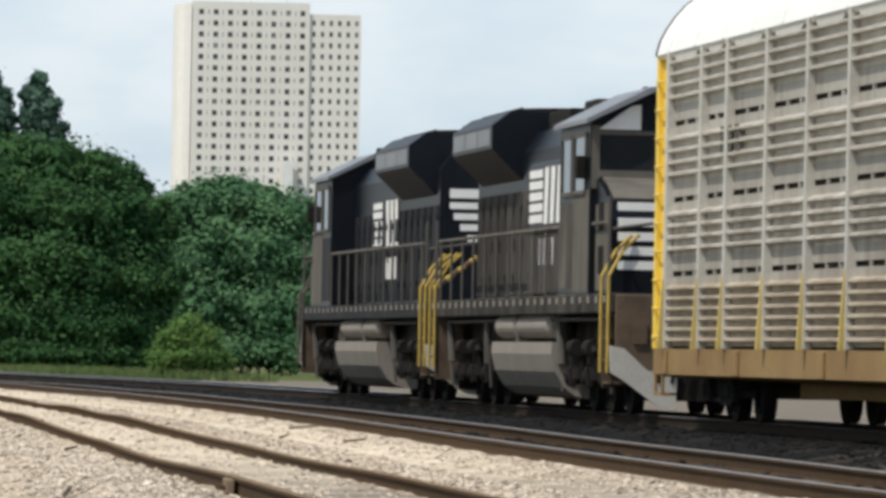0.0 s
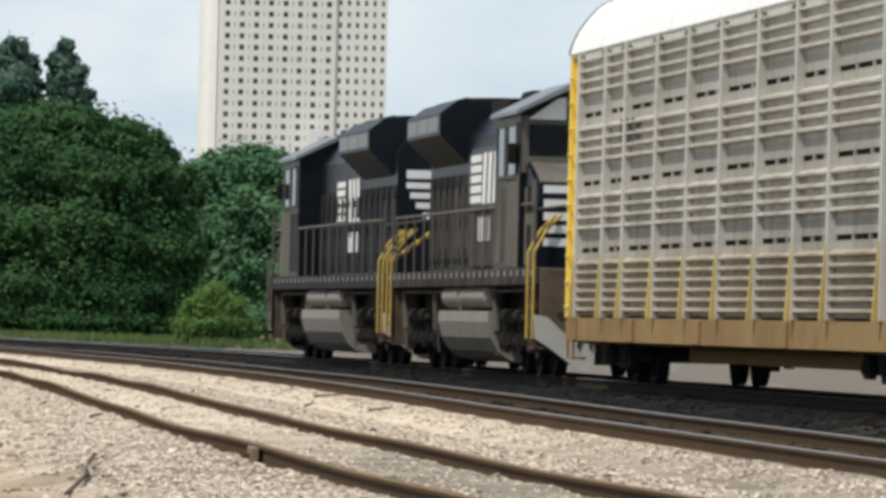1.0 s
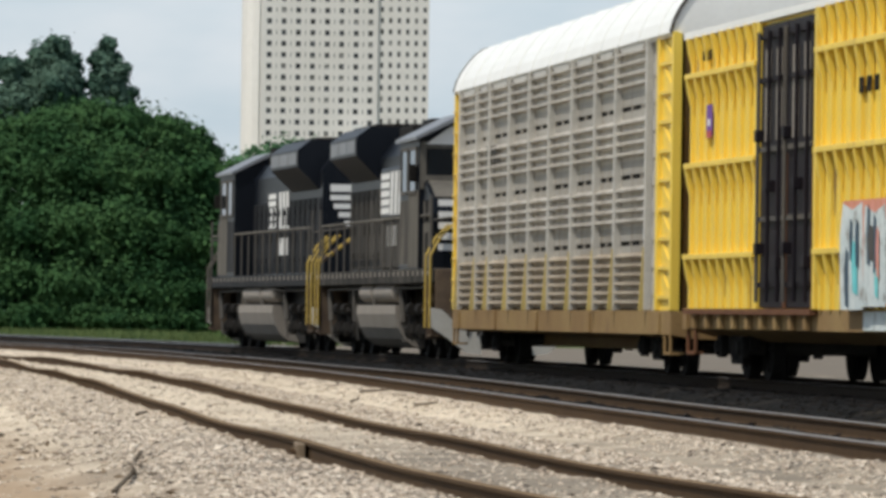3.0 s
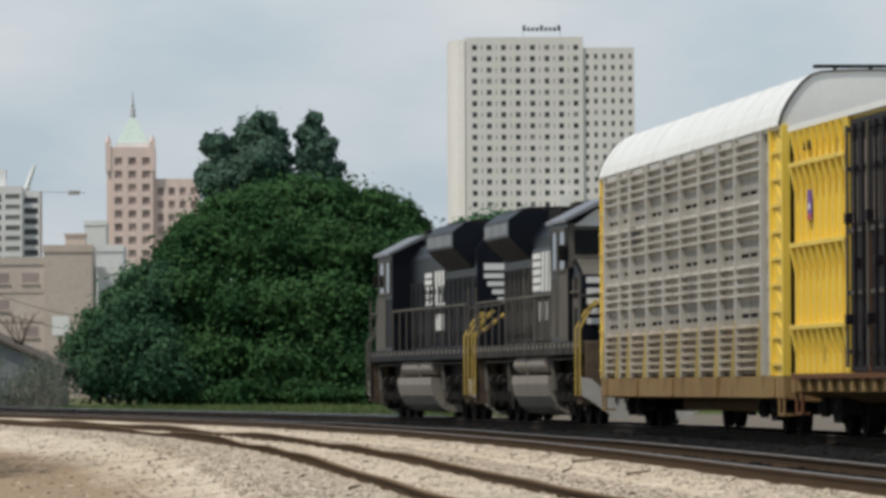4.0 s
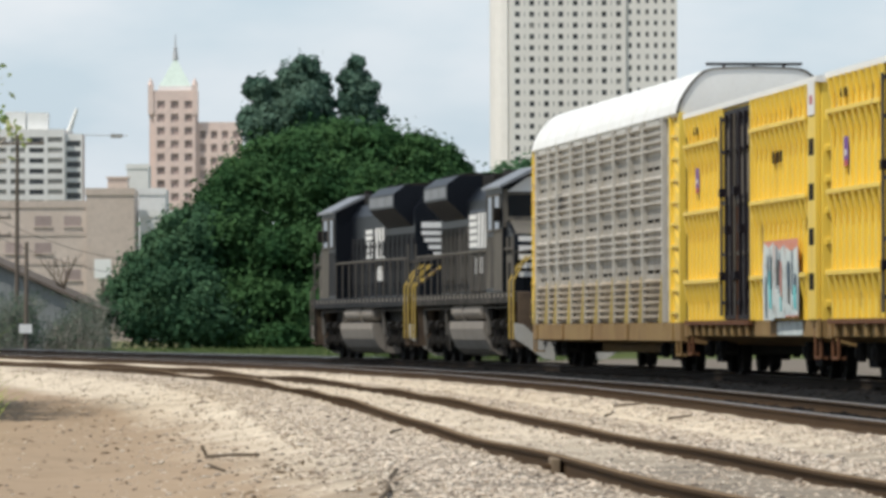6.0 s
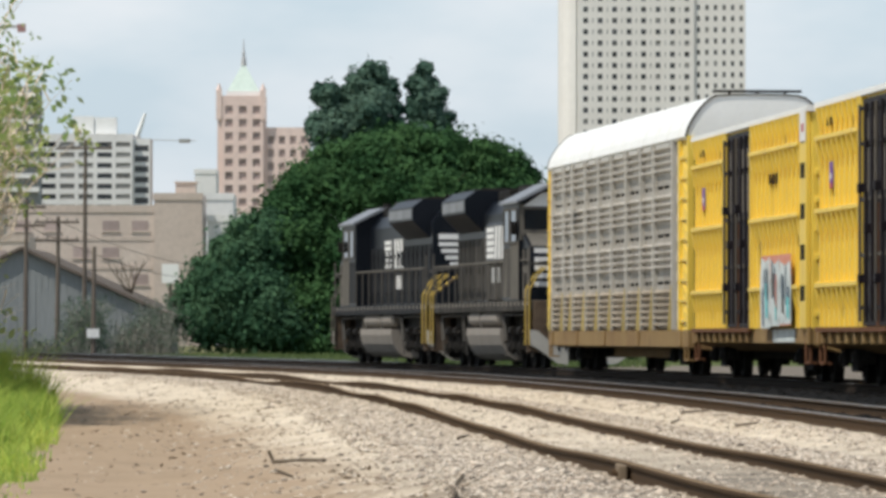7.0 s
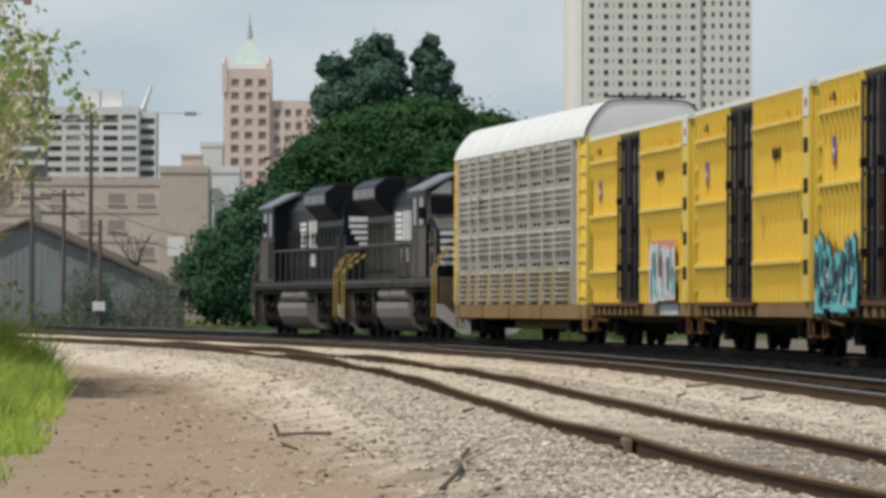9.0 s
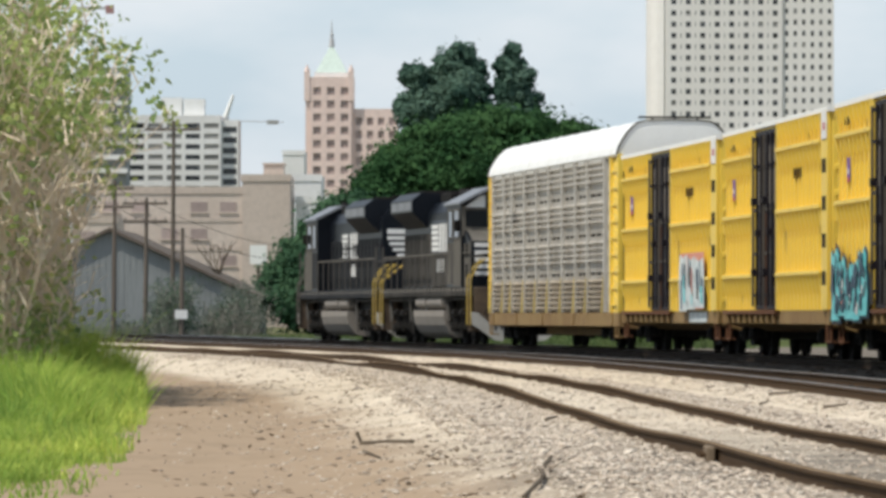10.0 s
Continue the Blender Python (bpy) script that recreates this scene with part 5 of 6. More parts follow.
def far_crane():
    e = thing("tower_crane", "pale tower crane with a thin jib behind the offices", "crane")
    y = 1700.0
    mx = seen_x(272, y)
    bm = bmesh.new()
    box(bm, mx - 0.7, mx + 0.7, y - 0.7, y + 0.7, -1, seen_z(176, y))
    part("mast", bm, m_steel, e)
    bm = bmesh.new()
    rod(bm, (mx - 0.4, y, seen_z(178, y)), (seen_x(284, y), y, seen_z(136, y)), 0.75, 0.4, sides=4)
    part("luffing_jib", bm, m_roof, e)
    bm = bmesh.new()
    rod(bm, (mx, y, seen_z(182, y)), (seen_x(374, y), y, seen_z(184, y)), 0.13, sides=4)
    part("jib", bm, m_steel, e)
    core(e, "trolley", seen_x(344, y), seen_x(364, y), y - 0.6, y + 0.6, seen_z(188, y), seen_z(181, y), m_pane_pale)


far_crane()


# ---- gabled shed beside the line ----
def shed():
    e = thing("shed", "grey corrugated metal shed with a gabled roof", "shed")
    y = 335.0
    xl, xr, xp = seen_x(-170, y), seen_x(312, y), seen_x(66, y)
    eave, ridge = seen_z(490, y), seen_z(378, y)
    bm = bmesh.new()
    prism(bm, [(xl, -0.9), (xr, -0.9), (xr, eave), (xp, ridge), (xl, eave)], y, y + 24)
    part("wall", bm, m_shed, e)
    n = 44
    bm = bmesh.new()
    for i in range(n):
        x = xl + (xr - xl) * (i + 0.5) / n
        top = eave + (ridge - eave) * (1 - abs(x - xp) / (xr - xp if x > xp else xp - xl))
        box(bm, x - 0.10, x + 0.10, y - 0.022, y, -0.9, top - 0.02)
    part("corrugation", bm, m_shed, e)
    for a, b in ((xp, xr), (xp, xl)):
        bm = bmesh.new()
        s = 1 if b > a else -1
        prism(bm, [(a, ridge + 0.02), (b + s * 0.4, eave - 0.12), (b + s * 0.4, eave + 0.04), (a, ridge + 0.2)], y - 0.35, y + 24.2)
        part("roof", bm, m_pole, e)
    core(e, "door", seen_x(95, y), seen_x(150, y), y - 0.09, y - 0.04, -0.9, seen_z(455, y), m_shed)


shed()


# ---- poles and wires ----
def utility_pole(col, row_top, y, arms, sign=False):
    e = thing("utility_pole", "weathered wooden utility pole with crossarms" if arms else "short weathered wooden post beside the line", "pole", "utility poles")
    x, top = seen_x(col, y), seen_z(row_top, y)
    bm = bmesh.new()
    rod(bm, (x, y, -0.9), (x + 0.05, y, top), 0.13, 0.085, sides=10)
    part("pole", bm, m_pole, e)
    for z, w in arms:
        bm = bmesh.new()
        box(bm, x - w, x + w, y - 0.15, y - 0.05, top - z - 0.06, top - z + 0.06)
        part("crossarm", bm, m_pole, e)
        for k in (-0.9, -0.45, 0.45, 0.9):
            bm = bmesh.new()
            rod(bm, (x + k * w, y - 0.1, top - z + 0.06), (x + k * w, y - 0.1, top - z + 0.22), 0.05, 0.03)
            part("insulator", bm, m_tank, e)
    if sign:
        core(e, "sign", x - 0.3, x + 0.3, y - 0.2, y - 0.17, seen_z(533, y), seen_z(517, y), m_white)
    return Vector((x, y, top))


tops = [utility_pole(73, 288, 315, ((0.4, 1.0), (1.3, 1.0))), utility_pole(129, 318, 318, ((0.3, 1.1), (1.2, 1.1))), utility_pole(177, 182, 322, ((0.45, 1.4),)), utility_pole(193, 372, 308, (), True)]


def wire(a, b, sag):
    bm = bmesh.new()
    way = (b - a).normalized()
    side, rise = way.cross(Vector((0, 0, 1))).normalized() * 0.016, Vector((0, 0, 0.016))
    last = None
    for i in range(13):
        f = i / 12
        p = a.lerp(b, f) - Vector((0, 0, sag * 4 * f * (1 - f)))
        ring = [bm.verts.new(p + o) for o in (side, rise, -side, -rise)]
        if last:
            for k in range(4):
                bm.faces.new((last[k], last[(k + 1) % 4], ring[(k + 1) % 4], ring[k]))
        last = ring
    tagged(part("wire", bm, m_black_and_shade), "thin dark overhead wire between wooden poles", "wire", "overhead wires")


for dz in (0.2, 1.1):
    wire(tops[0] - Vector((0, 0.1, dz)), tops[1] - Vector((0, 0.1, dz)), 0.15)
    wire(tops[1] - Vector((0, 0.1, dz)), Vector((seen_x(410, 420), 420, seen_z(402, 420) - dz)), 0.5)
wire(tops[2] - Vector((0, 0.1, 0.3)), tops[2] + Vector((-22, 5, -0.4)), 0.8)


# ---- foliage ----
def leaf_mat(name, light, dark, through_=0.25):
    m = bpy.data.materials.new(name)
    m.use_nodes = True
    n, l = m.node_tree.nodes, m.node_tree.links
    b = n["Principled BSDF"]
    geo, x = n.new("ShaderNodeNewGeometry"), n.new("ShaderNodeMix")
    x.data_type = "RGBA"
    x.inputs["A"].default_value, x.inputs["B"].default_value = (*dark, 1), (*light, 1)
    l.new(geo.outputs["Random Per Island"], x.inputs["Factor"])
    tc, big, y = n.new("ShaderNodeTexCoord"), n.new("ShaderNodeTexNoise"), n.new("ShaderNodeMix")
    big.inputs["Scale"].default_value, big.inputs["Detail"].default_value = 0.35, 3
    l.new(tc.outputs["Object"], big.inputs["Vector"])
    y.data_type = "RGBA"
    y.blend_type = "MULTIPLY"
    y.inputs["B"].default_value = (0.42, 0.55, 0.55, 1)
    patchy = n.new("ShaderNodeMapRange")
    patchy.inputs["From Min"].default_value, patchy.inputs["From Max"].default_value = 0.35, 0.65
    l.new(big.outputs["Fac"], patchy.inputs["Value"])
    l.new(patchy.outputs["Result"], y.inputs["Factor"])
    l.new(x.outputs["Result"], y.inputs["A"])
    l.new(y.outputs["Result"], b.inputs["Base Color"])
    b.inputs["Roughness"].default_value = 0.9
    b.inputs["Specular IOR Level"].default_value = 0.12
    t, mix = n.new("ShaderNodeBsdfTranslucent"), n.new("ShaderNodeMixShader")
    l.new(y.outputs["Result"], t.inputs["Color"])
    mix.inputs["Fac"].default_value = through_
    l.new(b.outputs["BSDF"], mix.inputs[1])
    l.new(t.outputs["BSDF"], mix.inputs[2])
    l.new(mix.outputs["Shader"], n["Material Output"].inputs["Surface"])
    return m


m_leaf = leaf_mat("leaf_green", (0.066, 0.140, 0.048), (0.048, 0.108, 0.040), 0.2)
# tall tree's leaves paled and blued: distance haze put into the colour
m_leaf_hazed = leaf_mat("leaf_hazed", (0.135, 0.215, 0.155), (0.095, 0.160, 0.115))
m_leaf_low = leaf_mat("leaf_shrub", (0.090, 0.175, 0.088), (0.066, 0.132, 0.070))
# mid-height trees' leaves lightened, haze painted into the base colour
m_leaf_far_haze = leaf_mat("leaf_far_haze", (0.140, 0.265, 0.125), (0.105, 0.205, 0.098))
m_leaf_shrub = leaf_mat("leaf_bright", (0.16, 0.26, 0.07), (0.10, 0.18, 0.05), 0.3)
m_leaf_fresh = leaf_mat("leaf_fresh", (0.60, 0.64, 0.22), (0.40, 0.46, 0.16), 0.4)
m_bark = surface("bark", (0.13, 0.10, 0.07), 0.95, second=(0.06, 0.05, 0.04), scale=3, grain=20, bump=0.5, streak=(1, 1, 0.3))
m_straw = surface("dry_stem", (0.80, 0.68, 0.53), 0.9, second=(0.52, 0.41, 0.29), scale=2, grain=12)
m_grass = leaf_mat("grass_blade", (0.66, 0.72, 0.16), (0.36, 0.52, 0.08), 0.42)
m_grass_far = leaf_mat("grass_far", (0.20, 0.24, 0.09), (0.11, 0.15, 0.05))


def leaves(rng, blobs, count, size):
    """Leaf sprays on and in uneven blobs (x, y, z, rx, ry, rz): arrays of vertices and faces."""
    more = list(blobs)
    for b in blobs:
        for _ in range(18):
            w = rng.normal(size=3)
            w /= np.linalg.norm(w)
            w[2] = abs(w[2]) * 0.9 - 0.1
            k = rng.uniform(0.12, 0.38)
            f = rng.uniform(0.75, 1.24)
            more.append((b[0] + w[0] * b[3] * f, b[1] + w[1] * b[4] * f, b[2] + w[2] * b[5] * f, b[3] * k, b[4] * k, b[5] * k))
    blobs = more
    vol = np.array([b[3] * b[5] + 0.3 * b[4] * b[3] for b in blobs])
    pick = rng.choice(len(blobs), count, p=vol / vol.sum())
    B = np.array(blobs)[pick]
    d = rng.normal(size=(count, 3))
    d /= np.linalg.norm(d, axis=1)[:, None]
    # clumps: directions pulled together round a few hundred centres
    hubs = rng.normal(size=(max(12, count // 120), 3))
    hubs /= np.linalg.norm(hubs, axis=1)[:, None]
    h = hubs[rng.integers(0, len(hubs), count)]
    d = h + d * 0.42
    d /= np.linalg.norm(d, axis=1)[:, None]
    rad = (1.08 - 0.6 * rng.random(count) ** 1.7) * (1 + 0.16 * np.sin(h[:, 0] * 9 + pick) + 0.12 * np.cos(h[:, 2] * 11 + pick * 2))
    stray = rng.random(count) < 0.16
    rad = np.where(stray, rad * rng.uniform(1.0, 1.4, count), rad)
    c = B[:, :3] + d * B[:, 3:] * rad[:, None]
    n = h * 0.35 + d * 0.6 + rng.normal(size=(count, 3)) * 0.45 + np.array([0, 0, 0.2])
    n /= np.linalg.norm(n, axis=1)[:, None]
    u = np.cross(n, rng.normal(size=(count, 3)))
    u /= np.linalg.norm(u, axis=1)[:, None]
    v = np.cross(n, u)
    s = size * rng.uniform(0.6, 1.35, (count, 1))
    quad = np.stack([c - u * s, c + v * s * 0.55 + n * s * 0.12, c + u * s, c - v * s * 0.55 + n * s * 0.12], 1).reshape(-1, 3)
    return quad


def inner_leaves(rng, blobs, per_blob, size):
    """Large shaded sprays well inside the blobs, so that the crown is not seen through."""
    B = np.repeat(np.array(blobs), per_blob, axis=0)
    count = len(B)
    d = rng.normal(size=(count, 3))
    d /= np.linalg.norm(d, axis=1)[:, None]
    c = B[:, :3] + d * B[:, 3:] * (0.45 + 0.35 * rng.random((count, 1)))
    n = d + rng.normal(size=(count, 3)) * 0.3
    n /= np.linalg.norm(n, axis=1)[:, None]
    u = np.cross(n, rng.normal(size=(count, 3)))
    u /= np.linalg.norm(u, axis=1)[:, None]
    v = np.cross(n, u)
    s = size * rng.uniform(0.7, 1.3, (count, 1))
    return np.stack([c - u * s, c + v * s * 0.8, c + u * s, c - v * s * 0.8], 1).reshape(-1, 3)


def quads_mesh(name, pts, mat, parent):
    me = bpy.data.meshes.new(name)
    n = len(pts)
    me.vertices.add(n)
    me.vertices.foreach_set("co", pts.astype(np.float32).ravel())
    me.loops.add(n)
    me.loops.foreach_set("vertex_index", np.arange(n, dtype=np.int32))
    me.polygons.add(n // 4)
    me.polygons.foreach_set("loop_start", np.arange(0, n, 4, dtype=np.int32))
    me.update(calc_edges=True)
    me.materials.append(mat)
    ob = new(name, me)
    ob.parent = parent
    return ob


def tree(kind, label, x, y, blobs, count, size, mat, seed, trunk=0.3, inner=260):
    """blobs in metres about the foot (x, y)."""
    rng = np.random.default_rng(seed)
    e = thing(kind, label, "tree" if kind == "tree" else "bush")
    foot = -0.75
    bm = bmesh.new()
    high = max(b[2] for b in blobs)
    mid = Vector((x, y, foot + high * 0.45))
    rod(bm, (x, y, foot), mid, trunk, trunk * 0.6, sides=10)
    for b in blobs:
        end = Vector((x + b[0], y + b[1], b[2]))
        knee = mid.lerp(end, 0.5) + Vector((rng.uniform(-0.4, 0.4), rng.uniform(-0.4, 0.4), -0.3))
        rod(bm, mid, knee, trunk * 0.5, trunk * 0.32, sides=7)
        rod(bm, knee, end, trunk * 0.32, trunk * 0.1, sides=6)
        for k in range(5):
            out = end + Vector((rng.uniform(-1, 1) * b[3], rng.uniform(-1, 1) * b[4], rng.uniform(-0.5, 0.9) * b[5])) * 0.8
            rod(bm, knee.lerp(end, 0.6), out, trunk * 0.12, 0.02, sides=5)
    part("trunk", bm, m_bark, e)
    world_blobs = [(x + b[0], y + b[1], b[2], b[3], b[4], b[5]) for b in blobs]
    quads_mesh("crown", np.concatenate([leaves(rng, world_blobs, int(count * 1.5), size), inner_leaves(rng, world_blobs, inner, size * 3.2)]), mat, e)
    return e


def blobs_from(rows, y, x_foot, deep=0.8):
    """(column, row, half width, half height) as seen at distance y, to blobs about the foot."""
    k = y / HORIZON_SCALE
    return [(seen_x(c, y) - x_foot, dy, seen_z(r, y), hw * k, hw * k * deep + 0.6, hh * k) for c, r, hw, hh, dy in rows]


TY = 352.0
fx = seen_x(705, TY + 6)
tree("tree", "tall green tree with two ragged tops, haze in its leaf colour", fx, TY + 6,
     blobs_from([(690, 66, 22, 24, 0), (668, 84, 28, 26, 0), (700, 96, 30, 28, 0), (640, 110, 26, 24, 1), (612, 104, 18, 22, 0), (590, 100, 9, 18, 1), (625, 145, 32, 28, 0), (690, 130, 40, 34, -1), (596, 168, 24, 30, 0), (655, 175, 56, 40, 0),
                 (725, 175, 28, 34, 0), (778, 62, 13, 18, 0), (772, 86, 22, 22, 0), (786, 112, 28, 26, 0), (768, 130, 24, 24, 0), (796, 148, 28, 28, 0), (780, 180, 40, 34, 0), (740, 205, 56, 36, 0), (815, 170, 12, 20, 0)], TY + 6, fx), 24000, 0.16, m_leaf_hazed, 1, 0.4, 40)
fx = seen_x(720, TY)
tree("tree", "broad rounded green tree behind the railway", fx, TY,
     blobs_from([(650, 225, 70, 45, 0), (720, 205, 80, 42, 0), (800, 205, 80, 44, 0), (880, 225, 60, 40, 0), (930, 255, 50, 46, 0), (590, 265, 64, 50, -1), (545, 310, 56, 50, -1), (690, 290, 100, 70, -2.5), (800, 290, 100, 70, -2.5),
                 (900, 320, 80, 70, -2), (970, 330, 50, 60, -1), (560, 380, 80, 70, -3), (680, 400, 100, 80, -4), (800, 400, 110, 80, -4), (920, 420, 90, 80, -3), (985, 430, 46, 70, -2), (600, 480, 90, 70, -4.5), (720, 490, 100, 64, -5),
                 (850, 490, 100, 64, -5), (950, 500, 70, 60, -4), (560, 540, 60, 26, -5), (660, 542, 80, 26, -6), (780, 542, 80, 26, -6), (890, 542, 80, 26, -5), (980, 535, 50, 34, -4)], TY, fx), 95000, 0.165, m_leaf, 2, 0.45)
fx = seen_x(450, TY - 4)
tree("bush", "dense green bush sloping down towards the tracks", fx, TY - 4,
     blobs_from([(500, 370, 60, 56, 0), (455, 400, 56, 56, 0), (410, 440, 50, 56, 0), (375, 480, 44, 50, 0), (470, 470, 80, 70, -1.5), (405, 505, 52, 50, -1.5), (500, 510, 80, 50, -2)], TY - 4, fx), 32000, 0.16, m_leaf_low, 3, 0.2)
fx = seen_x(1110, TY + 12)
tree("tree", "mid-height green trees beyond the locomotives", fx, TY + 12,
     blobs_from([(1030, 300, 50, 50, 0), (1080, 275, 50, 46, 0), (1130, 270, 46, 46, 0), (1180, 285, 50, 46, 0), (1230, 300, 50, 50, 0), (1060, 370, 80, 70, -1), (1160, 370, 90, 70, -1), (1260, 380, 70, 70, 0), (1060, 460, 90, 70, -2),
                 (1170, 470, 100, 70, -2), (1280, 460, 70, 80, -1), (1020, 530, 60, 36, -3), (1120, 530, 80, 36, -3), (1230, 530, 80, 36, -3)], TY + 12, fx), 42000, 0.17, m_leaf_far_haze, 4, 0.35)
fx = seen_x(1400, TY + 30)
tree("tree", "green trees beyond the freight cars", fx, TY + 30, blobs_from([(1340, 380, 70, 90, 0), (1430, 400, 80, 90, 0), (1380, 480, 120, 60, -1), (1500, 470, 80, 70, 0)], TY + 30, fx), 16000, 0.2, m_leaf, 5, 0.3)
fx = seen_x(1052, 300)
tree("bush", "small bright green shrub standing clear of the trees", fx, 300, blobs_from([(1050, 490, 26, 24, 0), (1030, 520, 34, 30, 0), (1075, 515, 34, 30, 0), (1055, 545, 62, 26, 0), (1010, 550, 30, 20, 0), (1100, 548, 30, 22, 0)], 300, fx), 12000, 0.10, m_leaf_shrub, 6, 0.08)
m_brush = surface("grey_brush_stem", (0.30, 0.28, 0.24), 0.95, second=(0.20, 0.19, 0.16), scale=2, grain=12)
m_leaf_grey = leaf_mat("leaf_grey_green", (0.20, 0.24, 0.17), (0.14, 0.175, 0.12), 0.3)


def brush(col, half, row_top, y, count, leafy, label, seed):
    """A stand of thin grey stems with sparse leaves."""
    rng = np.random.default_rng(seed)
    e = thing("brush", label, "bush", "brush beside the shed")
    k = y / HORIZON_SCALE
    stems, tips = [], []
    for _ in range(count):
        p = np.array([seen_x(col + rng.normal(0, half * 0.45), y), y + rng.normal(0, 1.5), -0.8])
        far = min(1.0, abs(p[0] - seen_x(col, y)) / (half * k))
        h = (seen_z(row_top, y) + 0.8) * rng.uniform(0.55, 1.0) * (1 - 0.45 * far)
        way = np.array([rng.normal(0, 0.13), rng.normal(0, 0.13), 1.0])
        for j in range(4):
            q = p + way * h / 4
            r = 0.022 * (1 - j / 5)
            stems += [p - (r, 0, 0), p + (r, 0, 0), q + (r * 0.8, 0, 0), q - (r * 0.8, 0, 0)]
            for _ in range(3 if j else 0):
                t = q + np.array([rng.normal(0, 0.28), rng.normal(0, 0.28), rng.uniform(0.0, 0.5)])
                stems += [q - (0.009, 0, 0), q + (0.009, 0, 0), t + (0.006, 0, 0), t - (0.006, 0, 0)]
                tips.append(t)
            p = q
            way = way + np.array([rng.normal(0, 0.1), rng.normal(0, 0.1), 0])
    tagged(quads_mesh("stem_mass", np.array(stems), m_brush, e), kind="stuff")
    tips = np.array(tips)
    c = np.repeat(tips, leafy, axis=0) + rng.normal(0, 0.16, (len(tips) * leafy, 3))
    u = rng.normal(size=c.shape)
    u /= np.linalg.norm(u, axis=1)[:, None]
    v = np.cross(u, rng.normal(size=c.shape))
    v /= np.linalg.norm(v, axis=1)[:, None]
    w = rng.uniform(0.04, 0.09, (len(c), 1))
    tagged(quads_mesh("foliage", np.stack([c - u * w, c + v * w * 0.6, c + u * w, c - v * w * 0.6], 1).reshape(-1, 3), m_leaf_grey, e), kind="stuff")


brush(300, 40, 470, 320, 170, 2, "thin grey-green brush beside a metal shed", 20)
brush(252, 40, 515, 322, 130, 1, "low grey dry brush beside a metal shed", 21)
brush(180, 26, 470, 316, 150, 5, "leafy young brush before a metal shed", 22)
brush(110, 60, 548, 318, 120, 2, "low grey weeds along a metal shed", 24)


def bare_tree(col, row_top, y, seed):
    rng = random.Random(seed)
    e = thing("bare_tree", "small leafless tree with forked branches", "tree")
    x, top = seen_x(col, y), seen_z(row_top, y)
    bm = bmesh.new()

    def grow(a, way, length, r, depth):
        b = a + way * length
        rod(bm, a, b, r, r * 0.65, sides=5)
        if depth:
            for k in range(3 if depth > 2 else 2):
                w = (way + Vector((rng.uniform(-0.7, 0.7), rng.uniform(-0.5, 0.5), rng.uniform(-0.1, 0.5)))).normalized()
                grow(b, w, length * rng.uniform(0.55, 0.8), r * 0.6, depth - 1)
    grow(Vector((x, y, -0.8)), Vector((0, 0, 1)), (top + 0.8) * 0.34, 0.11, 4)
    tagged(part("branches", bm, m_bark, e), kind="stuff")


bare_tree(272, 345, 345, 4)


# ---- thicket of dry stems with young leaves, near ----
def thicket():
    rng = np.random.default_rng(11)
    e = thing("thicket", "tall thicket of pale dry stems with fresh green leaves", "bush")
    bm_pts = []
    tips = []
    for i in range(4800):
        y0 = rng.uniform(104, 134)
        x0 = siding_x(y0) - 8.05 - rng.gamma(2.0, 1.1)
        h = rng.uniform(2.4, 9.0) * min(1.0, 0.3 + (-(x0 - siding_x(y0)) - 7.75) / 2.4)
        p = np.array([x0, y0, -0.75])
        way = np.array([rng.normal(-0.02, 0.11), rng.normal(0, 0.2), 1.0])
        r = rng.uniform(0.014, 0.042)
        steps = 6
        for k in range(steps):
            q = p + way * (h / steps)
            side = np.array([r * (1 - k / (steps + 1)), 0, 0])
            deep = np.array([0, r * (1 - k / (steps + 1)), 0])
            bm_pts += [p - side, p + side, q + side * 0.8, q - side * 0.8, p - deep, p + deep, q + deep * 0.8, q - deep * 0.8]
            if k >= 2 and rng.random() < 0.9:
                for _ in range(3):
                    tw = way * rng.uniform(0.2, 0.6) + np.array([rng.normal(0, 0.4), rng.normal(0, 0.4), rng.uniform(-0.1, 0.4)])
                    t_end = q + tw * rng.uniform(0.4, 0.9)
                    s2 = np.array([0.013, 0, 0.008])
                    bm_pts += [q - s2, q + s2, t_end + s2, t_end - s2]
                    tips.append(t_end)
            p = q
            way = way + np.array([rng.normal(-0.005, 0.10), rng.normal(0, 0.12), -0.07])
            tips.append(q)
    tagged(quads_mesh("stem_mass", np.array(bm_pts), m_straw, e), kind="stuff")
    tips = np.array(tips)
    keep = rng.random(len(tips)) < np.clip(np.maximum((tips[:, 2] - 3.2) / 2.6, (1.4 - tips[:, 2]) / 2.0), 0.05, 0.55)
    tips = tips[keep]
    c = np.repeat(tips, 6, axis=0) + rng.normal(0, 0.13, (len(tips) * 6, 3))
    n = len(c)
    u = rng.normal(size=(n, 3))
    u /= np.linalg.norm(u, axis=1)[:, None]
    v = np.cross(u, rng.normal(size=(n, 3)))
    v /= np.linalg.norm(v, axis=1)[:, None]
    s = rng.uniform(0.05, 0.12, (n, 1))
    tagged(quads_mesh("foliage", np.stack([c - u * s, c + v * s * 0.6, c + u * s, c - v * s * 0.6], 1).reshape(-1, 3), m_leaf_fresh, e), kind="stuff")


thicket()


